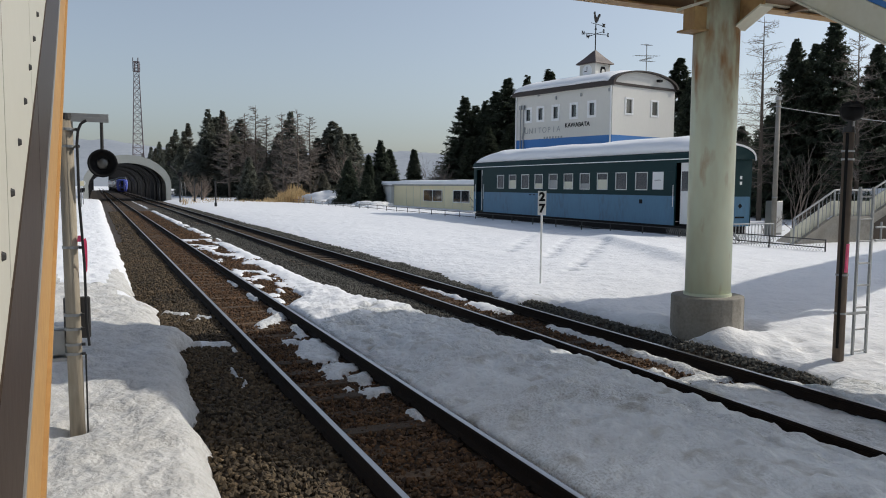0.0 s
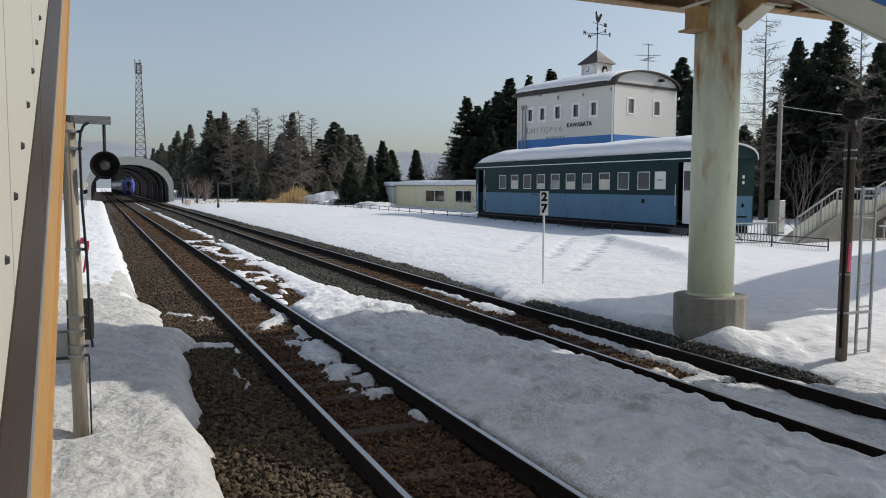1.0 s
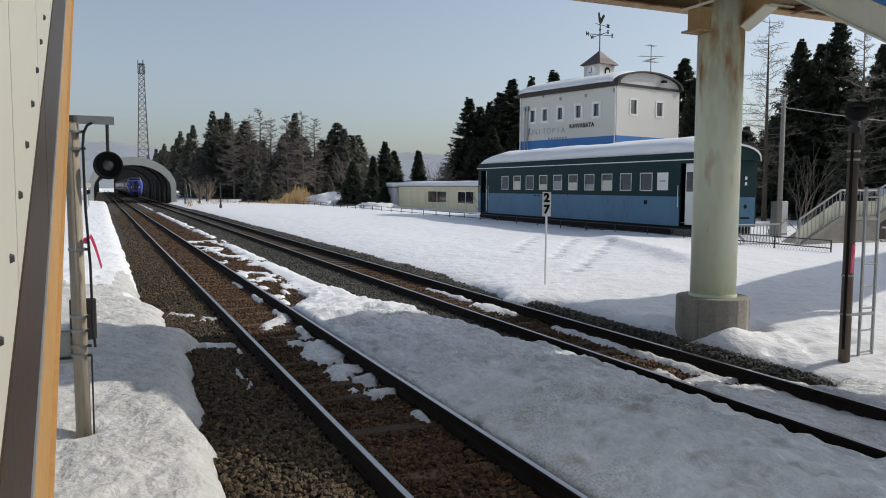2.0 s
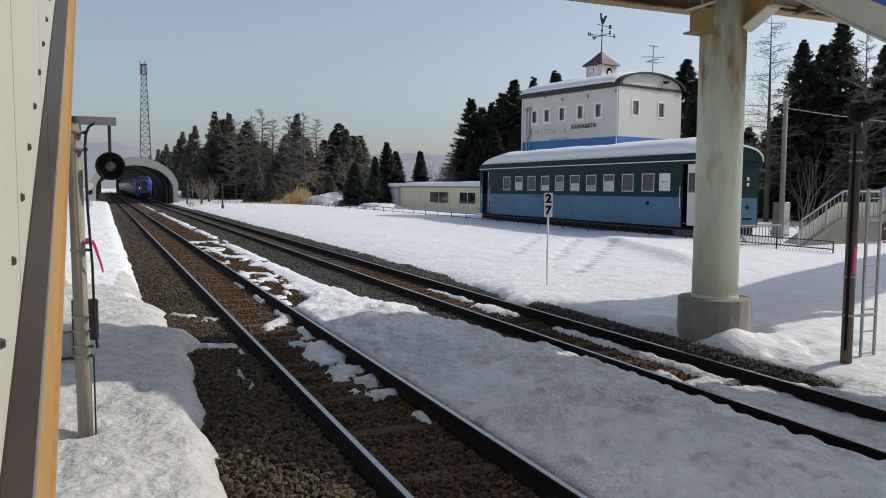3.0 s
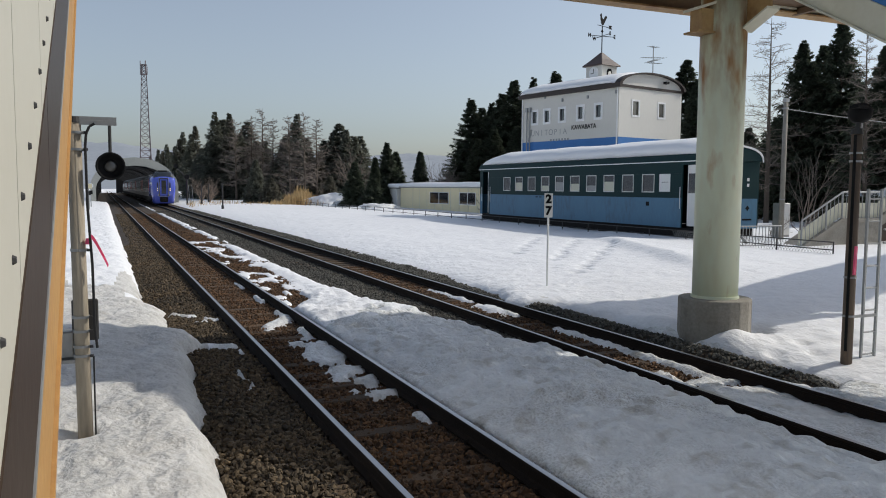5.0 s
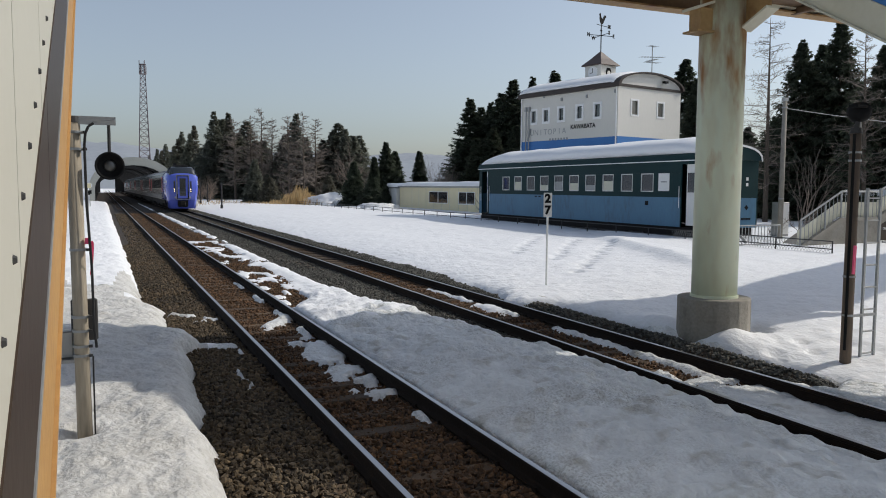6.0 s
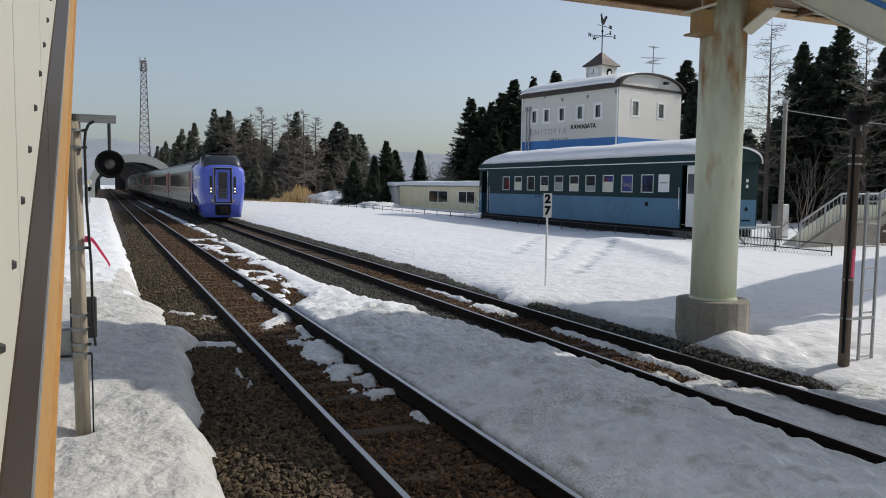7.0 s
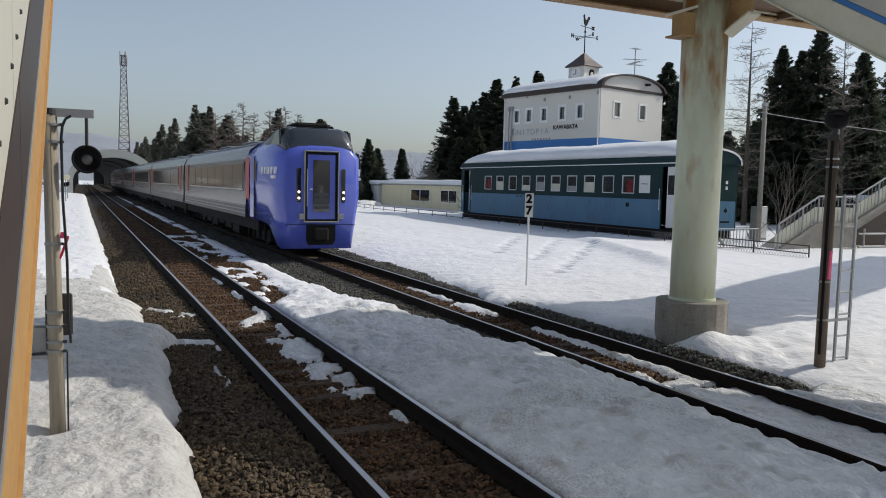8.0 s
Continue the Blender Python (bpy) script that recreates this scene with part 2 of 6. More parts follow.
# the blue-grey base colour holds the haze over the distant woods
HILL = material("hazed_woods", (0.24, 0.27, 0.31), (0.31, 0.34, 0.38), scale=0.012, fine=0.12, rough=1.0, bump=0.0, mixing=1.0)
SHED_STEEL = material("shelter_steel", (0.44, 0.45, 0.41), (0.34, 0.34, 0.31), scale=0.6, fine=6, rough=0.6, bump=0.1)
TOWER_STEEL = material("tower_steel", (0.16, 0.13, 0.14), (0.12, 0.1, 0.11), rough=0.6, bump=0.0)




def let_light_through(m, share):
    """Thin needles and reeds pass part of the light to their far side."""
    nodes, links = m.node_tree.nodes, m.node_tree.links
    shader, out = nodes["Principled BSDF"], nodes["Material Output"]
    thin = nodes.new("ShaderNodeBsdfTranslucent")
    links.new(shader.inputs["Base Color"].links[0].from_socket, thin.inputs["Color"])
    both = nodes.new("ShaderNodeMixShader")
    both.inputs[0].default_value = share
    links.new(shader.outputs[0], both.inputs[1])
    links.new(thin.outputs[0], both.inputs[2])
    links.new(both.outputs[0], out.inputs["Surface"])


for leafy in (NEEDLES, HAZED_NEEDLES, HAZED_BROWN_NEEDLES, REED):
    let_light_through(leafy, 0.45)


# ---- mesh builders ----
def finish(name, bm, mat, parent=None, label="", smooth=False, bevel=0.0):
    if bevel:
        bmesh.ops.bevel(bm, geom=list(bm.edges), offset=bevel, segments=1, affect="EDGES", clamp_overlap=True)
    bmesh.ops.recalc_face_normals(bm, faces=list(bm.faces))
    me = bpy.data.meshes.new(name)
    bm.to_mesh(me)
    bm.free()
    for one in mat if isinstance(mat, (list, tuple)) else (mat,):
        me.materials.append(one)
    if smooth:
        me.shade_smooth()
    ob = new(name, me)
    if parent:
        ob.parent = parent
    if label:
        ob["label"] = label
    return ob


def part(name, bm, mat, parent, label="", smooth=False, bevel=0.0):
    return finish(name, bm, mat, parent, label, smooth, bevel)


def raw(name, verts, faces, mat, parent=None, label="", smooth=False):
    me = bpy.data.meshes.new(name)
    me.from_pydata([tuple(v) for v in verts], [], faces)
    me.materials.append(mat)
    if smooth:
        me.shade_smooth()
    ob = new(name, me)
    if parent:
        ob.parent = parent
    if label:
        ob["label"] = label
    return ob


def root(name, m, label, category, group=""):
    ob = new(name)
    ob.empty_display_size = 0.2
    ob.matrix_basis = m
    return tagged(ob, label, category, group)


def add_box(bm, lo, hi, m=None):
    got = bmesh.ops.create_cube(bm, size=1.0)["verts"]
    for v in got:
        v.co = Vector([(a + b) / 2 + k * (b - a) for a, b, k in zip(lo, hi, v.co)])
        if m:
            v.co = m @ v.co
    return got


def box(lo, hi, m=None):
    bm = bmesh.new()
    add_box(bm, lo, hi, m)
    return bm


def add_rod(bm, a, b, r, r2=None, sides=8):
    a, b = Vector(a), Vector(b)
    got = bmesh.ops.create_cone(bm, cap_ends=True, segments=sides, radius1=r, radius2=r if r2 is None else r2, depth=(b - a).length)["verts"]
    m = Matrix.Translation((a + b) / 2) @ (b - a).to_track_quat("Z", "Y").to_matrix().to_4x4()
    for v in got:
        v.co = m @ v.co
    return got


def rod(a, b, r, r2=None, sides=8):
    bm = bmesh.new()
    add_rod(bm, a, b, r, r2, sides)
    return bm


def prism(outline, axis, lo, hi):
    """A closed outline of pairs, drawn out along an axis (0: x, 1: y, 2: z)."""
    bm = bmesh.new()

    def at(p, k):
        q = list(p)
        q.insert(axis, k)
        return bm.verts.new(q)

    a, b = [at(p, lo) for p in outline], [at(p, hi) for p in outline]
    n = len(outline)
    bm.faces.new(a)
    bm.faces.new(b[::-1])
    for i in range(n):
        bm.faces.new((a[i], a[(i + 1) % n], b[(i + 1) % n], b[i]))
    return bm


def loft(sections, caps=True):
    bm = bmesh.new()
    rings = [[bm.verts.new(p) for p in ring] for ring in sections]
    n = len(rings[0])
    for a, b in zip(rings, rings[1:]):
        for i in range(n):
            bm.faces.new((a[i], a[(i + 1) % n], b[(i + 1) % n], b[i]))
    if caps:
        bm.faces.new(rings[0][::-1])
        bm.faces.new(rings[-1])
    return bm


def lettering(words, size, m, mat, parent, name="lettering", bold=0.0):
    curve = bpy.data.curves.new(name, "FONT")
    curve.body, curve.size, curve.extrude, curve.offset = words, size, 0.004, bold
    curve.align_x, curve.align_y = "CENTER", "CENTER"
    temp = new("temp", curve)
    bpy.context.view_layer.update()
    me = bpy.data.meshes.new_from_object(temp)
    bpy.data.objects.remove(temp)
    me.materials.clear()
    me.materials.append(mat)
    ob = new(name, me)
    ob.parent = parent
    ob.matrix_basis = m
    return ob

# ---- ground, ballast, snow ----
RAILS = (1.93, 3.062, 5.939, 7.071)
TRACK_A, TRACK_B = 2.496, 6.505


def bed_height(x, y):
    """Top of the ballast."""
    h = -0.19 + 0.02 * ease(0.45, 0.62, np.abs(np.abs(x - 4.5) - 2.0)) + 0.03 * (vnoise(x * 3, y * 3, 5) - 0.5)
    h = h - 0.15 * ease(1.2, 0.6, x) - 0.28 * ease(8.3, 9.2, x)
    # the shoulder heaped along the far rail
    h = h + 0.15 * np.exp(-((x - 7.58) / 0.22) ** 2) * ease(13.6, 12.6, y) * ease(5.8, 6.6, y) + 0.06 * np.exp(-((x - 7.55) / 0.28) ** 2) * ease(13.8, 14.6, y)
    return h - 0.05 * np.exp(-((x - 4.95) / 0.4) ** 2)


def snow_height(x, y):
    """Top of the snow; below the ballast where the ground is bare."""
    lump = fbm(x * 1.1, y * 1.1, 11, 3) - 0.5
    fine = fbm(x * 6, y * 6, 21, 2) - 0.5
    ragged = 0.16 * (vnoise(y * 1.7, x * 0 + 3.3, 31) - 0.5) + 0.12 * (vnoise(y * 6, x * 2, 33) - 0.5) + 0.06 * (vnoise(y * 15, x * 6, 35) - 0.5)
    crust = fbm(x * 2.6, y * 2.6, 25, 3) - 0.5
    grain = vnoise(x * 13, y * 13, 27) - 0.5
    fine = fine + 0.9 * crust + 0.45 * grain
    bare = -0.7 + 0 * x
    # the platform side, with two tongues that reach for the near rail
    edge = np.interp(y, (6.0, 7.1, 7.7, 8.3, 9.5, 10.4, 11.2, 11.45, 11.9, 12.3, 12.6, 13.9, 15.0, 15.5, 16.4, 21, 30, 52, 180), (0.82, 0.90, 0.85, 0.95, 0.95, 1.04, 1.03, 1.28, 1.36, 1.10, 0.88, 1.02, 1.05, 0.86, 0.74, 0.77, 0.76, 0.70, 0.9)) + ragged * (0.55 + 0.01 * np.maximum(y - 20, 0))
    deep = np.maximum(edge - x, 0)
    steep = 0.09 + 0.12 * ease(11.0, 13.0, y)
    side = -0.33 + 0.45 * (1 - np.exp(-deep / steep)) + 0.10 * lump + 0.07 * fine + 0.1 * ease(0.5, 2.2, deep) - 0.05 * ease(11.5, 6.5, y)
    side = side - 0.07 * np.exp(-(((x - 0.55) / 0.25) ** 2 + ((y - 11.0) / 0.22) ** 2)) - 0.16 * np.exp(-(((x + 0.26) / 0.16) ** 2 + ((y - 7.15) / 0.14) ** 2))
    side = np.where(edge > x, side, bare)
    # the hard bank between the tracks
    right = np.interp(y, (4, 8.3, 9.1, 9.6, 10.0, 10.8, 11.7, 12.6, 13.4, 14.2, 15.2, 19, 24), (5.905, 5.905, 5.88, 5.70, 5.60, 5.43, 5.33, 5.28, 5.22, 5.08, 4.92, 4.80, 4.60)) + ragged * 0.45 * ease(7.0, 10.0, y)
    left = 3.13 + 0.75 * ease(14.0, 16.0, y + 2 * ragged)
    across = np.minimum((x - left) * 2.2, right - x)
    width = np.clip((x - left) / np.maximum(right - left, 0.1), 0, 1)
    wave = vnoise(x * 0.9, y * 0.55, 15) - 0.5 + 0.5 * (vnoise(x * 2.2, y * 1.1, 16) - 0.5)
    bank = -0.20 + 0.17 * (1 - np.exp(-np.maximum(across, 0) / 0.055)) + 0.12 * np.sin(width * math.pi) * ease(15.5, 12.5, y) + 0.09 * wave + 0.06 * lump + 0.10 * fine
    bank = bank - 0.05 * ease(13.0, 15.5, y)
    bank = np.minimum(bank, -0.075 + 0.9 * np.maximum(5.80 - x, 0))
    bank = np.where((across > 0) & (y < 19), bank - 0.10 * ease(16.0, 18.5, y), bare)
    # the thin melting strip further on
    middle = 4.47 + 0.10 * ease(20, 40, y)
    wide = 0.36 - 0.0030 * np.maximum(y - 14, 0) + 0.5 * ragged
    holes = ease(0.42, 0.56, fbm(x * 2.4, y * 0.9, 41, 3))
    strip = -0.165 + 0.075 * (1 - np.minimum(np.abs(x - middle) / np.maximum(wide, 0.05), 1.2) ** 2) - 0.075 * holes * ease(18, 26, y) + 0.05 * fine - 0.012 * ease(30, 60, y)
    strip = np.where((np.abs(x - middle) < wide) & (y > 14.0), strip, bare)
    flakes = -0.26 + 0.20 * ease(0.52, 0.64, fbm(x * 3.0, y * 1.3, 43, 3)) + 0.05 * fine
    strip = np.maximum(strip, np.where((x > 3.2) & (x < 4.6) & (y > 14.5) & (y < 34), np.minimum(flakes, -0.12), bare))
    # lumps left along the inside and outside of the near track's far rail
    lumps = -0.25 + 0.17 * np.exp(-((np.abs(x - 3.062) - 0.15) / 0.07) ** 2) * ease(0.40, 0.62, vnoise(x * 0, y * 1.62 + 0.4, 63)) * ease(24, 17, y) + 0.04 * fine
    lumps = np.where((np.abs(x - 3.062) > 0.07) & (np.abs(x - 3.062) < 0.3) & (y > 5.5) & (y < 24), lumps, bare)
    # patches between the rails of the near track
    spots = fbm(x * 3.6, y * 3.2, 51, 4)
    here = np.exp(-((x - 2.86 + 0.03 * (y - 8.5)) / 0.34) ** 2) * ease(7.2, 8.4, y) * ease(12.6, 10.9, y)
    cross = np.exp(-((y - 12.9 - 1.4 * (x - 2.5)) / 0.38) ** 2) * ease(2.2, 2.5, x) * ease(3.3, 3.0, x)
    thin = np.exp(-((y - 14.75 + 1.35 * (x - 1.07)) / 0.16) ** 2) * ease(0.8, 1.0, x) * ease(1.9, 1.75, x) * ease(0.35, 0.5, spots)
    thin = np.maximum(thin, np.exp(-((y - 13.75 + 0.25 * (x - 1.6)) / 0.11) ** 2) * ease(1.25, 1.4, x) * ease(1.9, 1.75, x) * ease(0.35, 0.5, spots))
    thin = np.maximum(thin, np.exp(-((y - 11.45 + 0.3 * (x - 1.5)) / 0.17) ** 2) * ease(1.0, 1.2, x) * ease(1.84, 1.68, x))
    thin = np.maximum(thin, 0.9 * np.exp(-((x - 1.73) / 0.07) ** 2) * ease(9.9, 10.3, y) * ease(11.4, 11.0, y) * (spots > 0.44))
    thin = np.maximum(thin, 0.9 * np.exp(-((x - 1.53 - 0.03 * np.sin(y * 7)) / 0.045) ** 2) * ease(8.6, 8.9, y) * ease(10.2, 9.9, y) * (spots > 0.42))
    near_a = -0.24 + 0.155 * np.maximum(np.maximum(here * (0.25 + 1.0 * ease(0.44, 0.56, spots)), cross * 1.0), thin * 0.95) + 0.05 * fine
    near_a = np.minimum(near_a, -0.11 + 0.03 * fine)
    near_a = np.where((x > 0.9) & (x < 3.02) & (np.abs(x - 1.93) > 0.06) & (y < 15.4), near_a, bare)
    # between and beside the rails of the far track
    fill = ease(7.9, 6.7, y + 0.8 * (spots - 0.5) * 4)
    chunks = np.exp(-((np.abs(x - 6.505) - 0.37) / 0.13) ** 2) * ease(24, 12, y) * (0.15 + 0.85 * ease(0.42, 0.58, vnoise(x * 0.6, y * 1.67, 61))) * (0.45 + 0.55 * ease(6.4, 6.6, x))
    patch = np.exp(-(((x - 6.85) / 0.25) ** 2 + ((y - 13.2) / 0.9) ** 2))
    near_b = -0.25 + 0.16 * np.maximum(fill * 0.85, np.maximum(chunks * 0.95, patch * 1.05)) + 0.05 * fine
    near_b = np.minimum(near_b, -0.10 + 0.03 * fine)
    near_b = np.where((x > 5.99) & (x < 7.02) & (y < 24), near_b, bare)
    # the field beyond
    start = np.interp(y, (5.5, 6.0, 6.3, 6.7, 7.25, 8.45, 9.1, 10.4, 11.1, 12.0, 12.6, 12.95, 13.5, 14.0, 15.3, 17, 18.9, 22, 40, 60, 120), (7.05, 7.15, 7.70, 7.68, 7.80, 7.74, 7.68, 7.90, 7.90, 7.84, 7.72, 7.20, 7.15, 7.45, 7.60, 7.8, 8.1, 8.1, 8.2, 8.3, 8.4)) + ragged * 0.6
    inside = np.maximum(x - start, 0)
    field = -0.22 + 0.29 * (1 - np.exp(-inside / (0.15 + 0.65 * ease(14.5, 20, y)))) + 0.08 * ease(0, 3.5, inside) + 0.10 * ease(9, 15, x) - 0.04 * ease(19, 22, x) + 0.16 * (fbm(x * 0.16, y * 0.16, 71, 2) - 0.5) * ease(9, 13, x) * ease(30, 18, x) + 0.05 * lump + 0.04 * fine * ease(30, 10, x)
    field = field - 0.06 * ease(9.5, 7.5, x) * ease(8.0, 7.0, y) + 0.15 * np.exp(-((x - 20.9) / 0.5) ** 2) * (vnoise(x * 0.3, y * 0.45, 73) - 0.25) * ease(52, 46, y)
    # a wind-blown drift that runs towards the column
    drift = (x - 15.4) - 0.42 * (y - 19.0)
    field = field + 0.20 * np.exp(-np.maximum(drift, 0) / 1.8) * np.exp(-(np.minimum(drift, 0) / 0.45) ** 2) * ease(13.5, 16.5, y) * ease(27, 23, y)
    # the snow is melted back round the footing
    field = field - 0.34 * np.exp(-(((x - 9.0) / 0.22) ** 2 + ((y - 8.72) / 0.20) ** 2)) + 0.16 * np.exp(-(((x - 8.0) / 0.35) ** 2 + ((y - 9.75) / 0.6) ** 2))
    field = field + 0.13 * np.exp(-(((x - 8.15) / 0.35) ** 2 + ((y - 8.4) / 0.3) ** 2))
    for px, py in ((8.55, 7.3), (8.9, 7.75), (9.3, 7.4), (9.9, 7.9), (8.15, 7.55), (10.5, 8.5)):
        field = field - 0.07 * np.exp(-(((x - px) / 0.12) ** 2 + ((y - py) / 0.10) ** 2))
    # footprints
    for ax, ay, bx, by, n in ((11.7, 21.0, 16.2, 27.3, 11), (11.6, 18.7, 16.8, 25.4, 13), (10.6, 15.9, 16.7, 23.0, 15)):
        for k in range(n):
            px, py = ax + (bx - ax) * k / (n - 1) + 0.1 * (k % 2), ay + (by - ay) * k / (n - 1)
            field = field - 0.16 * np.exp(-(((x - px) / 0.13) ** 2 + ((y - py) / 0.17) ** 2))
    field = np.where(inside > 0, field, bare)
    lip = -0.26 + 0.20 * np.exp(-((x - 7.21) / (0.10 + 0.3 * ragged)) ** 2) * ease(11.6, 10.6, y) * (0.55 + 0.45 * ease(0.3, 0.5, vnoise(y * 1.3, x * 0, 67))) + 0.05 * fine + 0.1 * ease(7.0, 5.8, y)
    lip = np.where((x > 7.12) & (x < 8.2) & (y < 12.5), lip, bare)
    top = side
    for other in (bank, strip, lumps, near_a, near_b, field, lip):
        top = np.maximum(top, other)
    return np.where((y > 112.8) & (y < 348) & (x > -1.3) & (x < 9.7), bare, top)


def spread(*stretches):
    """Grid lines: (from, to, step at the start, step at the end)."""
    out = []
    for a, b, s, e in stretches:
        k = a
        while k < b - 1e-6:
            out.append(k)
            k += s + (e - s) * (k - a) / (b - a)
    out.append(stretches[-1][1])
    return np.array(out)


def sheet(name, xs, ys, height, keep, mats, pick=None):
    X, Y = np.meshgrid(xs, ys, indexing="ij")
    Z = height(X, Y)
    nx, ny = X.shape
    idx = np.arange(nx * ny).reshape(nx, ny)
    quads = np.stack([idx[:-1, :-1], idx[1:, :-1], idx[1:, 1:], idx[:-1, 1:]], -1).reshape(-1, 4)
    co = np.stack([X, Y, Z], -1).reshape(-1, 3)
    if keep is not None:
        quads = quads[keep(co)[quads].any(axis=1)]
        used = np.unique(quads)
        remap = np.full(len(co), -1)
        remap[used] = np.arange(len(used))
        co, quads = co[used], remap[quads]
    me = bpy.data.meshes.new(name)
    me.vertices.add(len(co))
    me.vertices.foreach_set("co", co.astype(np.float32).ravel())
    me.loops.add(quads.size)
    me.loops.foreach_set("vertex_index", quads.astype(np.int32).ravel())
    me.polygons.add(len(quads))
    me.polygons.foreach_set("loop_start", np.arange(0, quads.size, 4, dtype=np.int32))
    me.update(calc_edges=True)
    for one in mats:
        me.materials.append(one)
    if pick is not None:
        me.polygons.foreach_set("material_index", pick(co[quads].mean(axis=1)).astype(np.int32))
    me.shade_smooth()
    return new(name, me)


ground = sheet("ground", spread((-1500, -40, 200, 30), (-40, 60, 4, 4), (60, 3000, 20, 300)), spread((-60, 400, 8, 12), (400, 4000, 30, 300)), lambda x, y: -0.85 + 0 * x, None, [SNOW])
tagged(ground, "flat snow-covered land reaching the horizon", "ground", kind="structure")
bed = sheet("ballast_bed", spread((-1.0, 9.5, 0.12, 0.12)), spread((-8, 30, 0.15, 0.15), (30, 300, 0.4, 5)), bed_height, None, [BED])
tagged(bed, "dark brown crushed-stone bed under both tracks", "ballast", kind="structure")
snow = sheet("snow_cover", spread((-60, -3, 6, 0.4), (-3, 9.4, 0.055, 0.055), (9.4, 18, 0.085, 0.10), (18, 26, 0.15, 0.4), (26, 320, 0.8, 20)),
             spread((-10, 3, 0.6, 0.1), (3, 16, 0.055, 0.06), (16, 50, 0.07, 0.3), (50, 140, 0.4, 2), (140, 520, 3, 20)),
             snow_height, lambda c: c[:, 2] > bed_height(c[:, 0], c[:, 1]) - 0.04, [SNOW, OLD_SNOW, PLATFORM_SNOW],
             lambda c: 2 * ((c[:, 0] < 0.95 + 0.4 * ease(9, 11, c[:, 1])) & (c[:, 0] > -4) & (c[:, 1] < 14 + 8 * vnoise(c[:, 0] * 2, c[:, 1] * 0.5, 83))) | ((c[:, 0] > 3.0) & (c[:, 0] < 7.9) & (c[:, 1] < 11.5 + 2 * vnoise(c[:, 0] * 2, c[:, 1] * 2, 81))) | ((c[:, 0] > 1.4) & (c[:, 0] < 3.1)))
tagged(snow, "melting snow, clean in the field and grubby by the rails", "snow", kind="structure")


# ---- loose stones ----
def stones(name, areas, mat, label):
    rng = np.random.default_rng(len(name) * 7)
    g = (1 + 5 ** 0.5) / 2
    base = np.array([(-1, g, 0), (1, g, 0), (-1, -g, 0), (1, -g, 0), (0, -1, g), (0, 1, g), (0, -1, -g), (0, 1, -g), (g, 0, -1), (g, 0, 1), (-g, 0, -1), (-g, 0, 1)]) / 1.9
    tris = np.array([(0, 11, 5), (0, 5, 1), (0, 1, 7), (0, 7, 10), (0, 10, 11), (1, 5, 9), (5, 11, 4), (11, 10, 2), (10, 7, 6), (7, 1, 8), (3, 9, 4), (3, 4, 2), (3, 2, 6), (3, 6, 8), (3, 8, 9), (4, 9, 5), (2, 4, 11), (6, 2, 10), (8, 6, 7), (9, 8, 1)])
    points = []
    for x0, x1, y0, y1, dense in areas:
        n = int((x1 - x0) * (y1 - y0) * dense)
        points.append(np.stack([rng.uniform(x0, x1, n), rng.uniform(y0, y1, n)], -1))
    p = np.concatenate(points)
    zb = bed_height(p[:, 0], p[:, 1])
    free = snow_height(p[:, 0], p[:, 1]) < zb + 0.035
    for r in RAILS:
        free &= np.abs(p[:, 0] - r) > 0.085
    p, zb = p[free], zb[free]
    n = len(p)
    size = rng.uniform(0.017, 0.037, n) * (1 + 0.012 * np.maximum(p[:, 1] - 18, 0))
    rough = base[None] * rng.uniform(0.5, 1.3, (n, 12, 1)) * rng.uniform(0.6, 1.15, (n, 1, 3))
    a, b = rng.uniform(0, 6.28, n), rng.uniform(-0.8, 0.8, n)
    ca, sa, cb, sb = np.cos(a), np.sin(a), np.cos(b), np.sin(b)
    x, y, z = rough[..., 0], rough[..., 1], rough[..., 2]
    y, z = y * cb[:, None] - z * sb[:, None], y * sb[:, None] + z * cb[:, None]
    x, y = x * ca[:, None] - y * sa[:, None], x * sa[:, None] + y * ca[:, None]
    co = np.stack([x, y, z], -1) * size[:, None, None]
    co[..., 0] += p[:, :1]
    co[..., 1] += p[:, 1:]
    co[..., 2] += (zb + size * 0.35 + rng.uniform(0, 0.015, n))[:, None]
    faces = (tris[None] + (np.arange(n) * 12)[:, None, None]).reshape(-1, 3)
    me = bpy.data.meshes.new(name)
    me.vertices.add(n * 12)
    me.vertices.foreach_set("co", co.astype(np.float32).ravel())
    me.loops.add(faces.size)
    me.loops.foreach_set("vertex_index", faces.astype(np.int32).ravel())
    me.polygons.add(len(faces))
    me.polygons.foreach_set("loop_start", np.arange(0, faces.size, 3, dtype=np.int32))
    me.update(calc_edges=True)
    me.shade_flat()
    me.materials.append(mat)
    return tagged(new(name, me), label, "ballast", kind="stuff")


stones("rusty_ballast_stones", [(1.95, 3.05, 4.3, 18, 620), (1.95, 3.05, 18, 34, 330), (3.15, 4.4, 13, 24, 420), (3.15, 4.6, 24, 40, 160), (2.0, 4.2, 34, 70, 60), (6.0, 7.0, 6, 22, 480)], STONE_RUST, "loose rust-brown ballast stones between the rails")
stones("brown_ballast_stones", [(0.6, 1.9, 4.3, 16, 760), (0.7, 1.9, 16, 34, 330), (1.0, 1.9, 34, 70, 60)], STONE_BROWN, "loose grey-brown ballast stones beside the platform snow")
stones("grey_ballast_stones", [(4.4, 5.9, 8, 22, 560), (7.1, 8.5, 5, 22, 640), (4.5, 5.9, 22, 45, 200), (7.1, 8.5, 22, 45, 200), (4.5, 8.6, 45, 80, 40), (8.8, 9.6, 8.0, 9.2, 350)], STONE_GREY, "loose grey ballast stones along the far track")


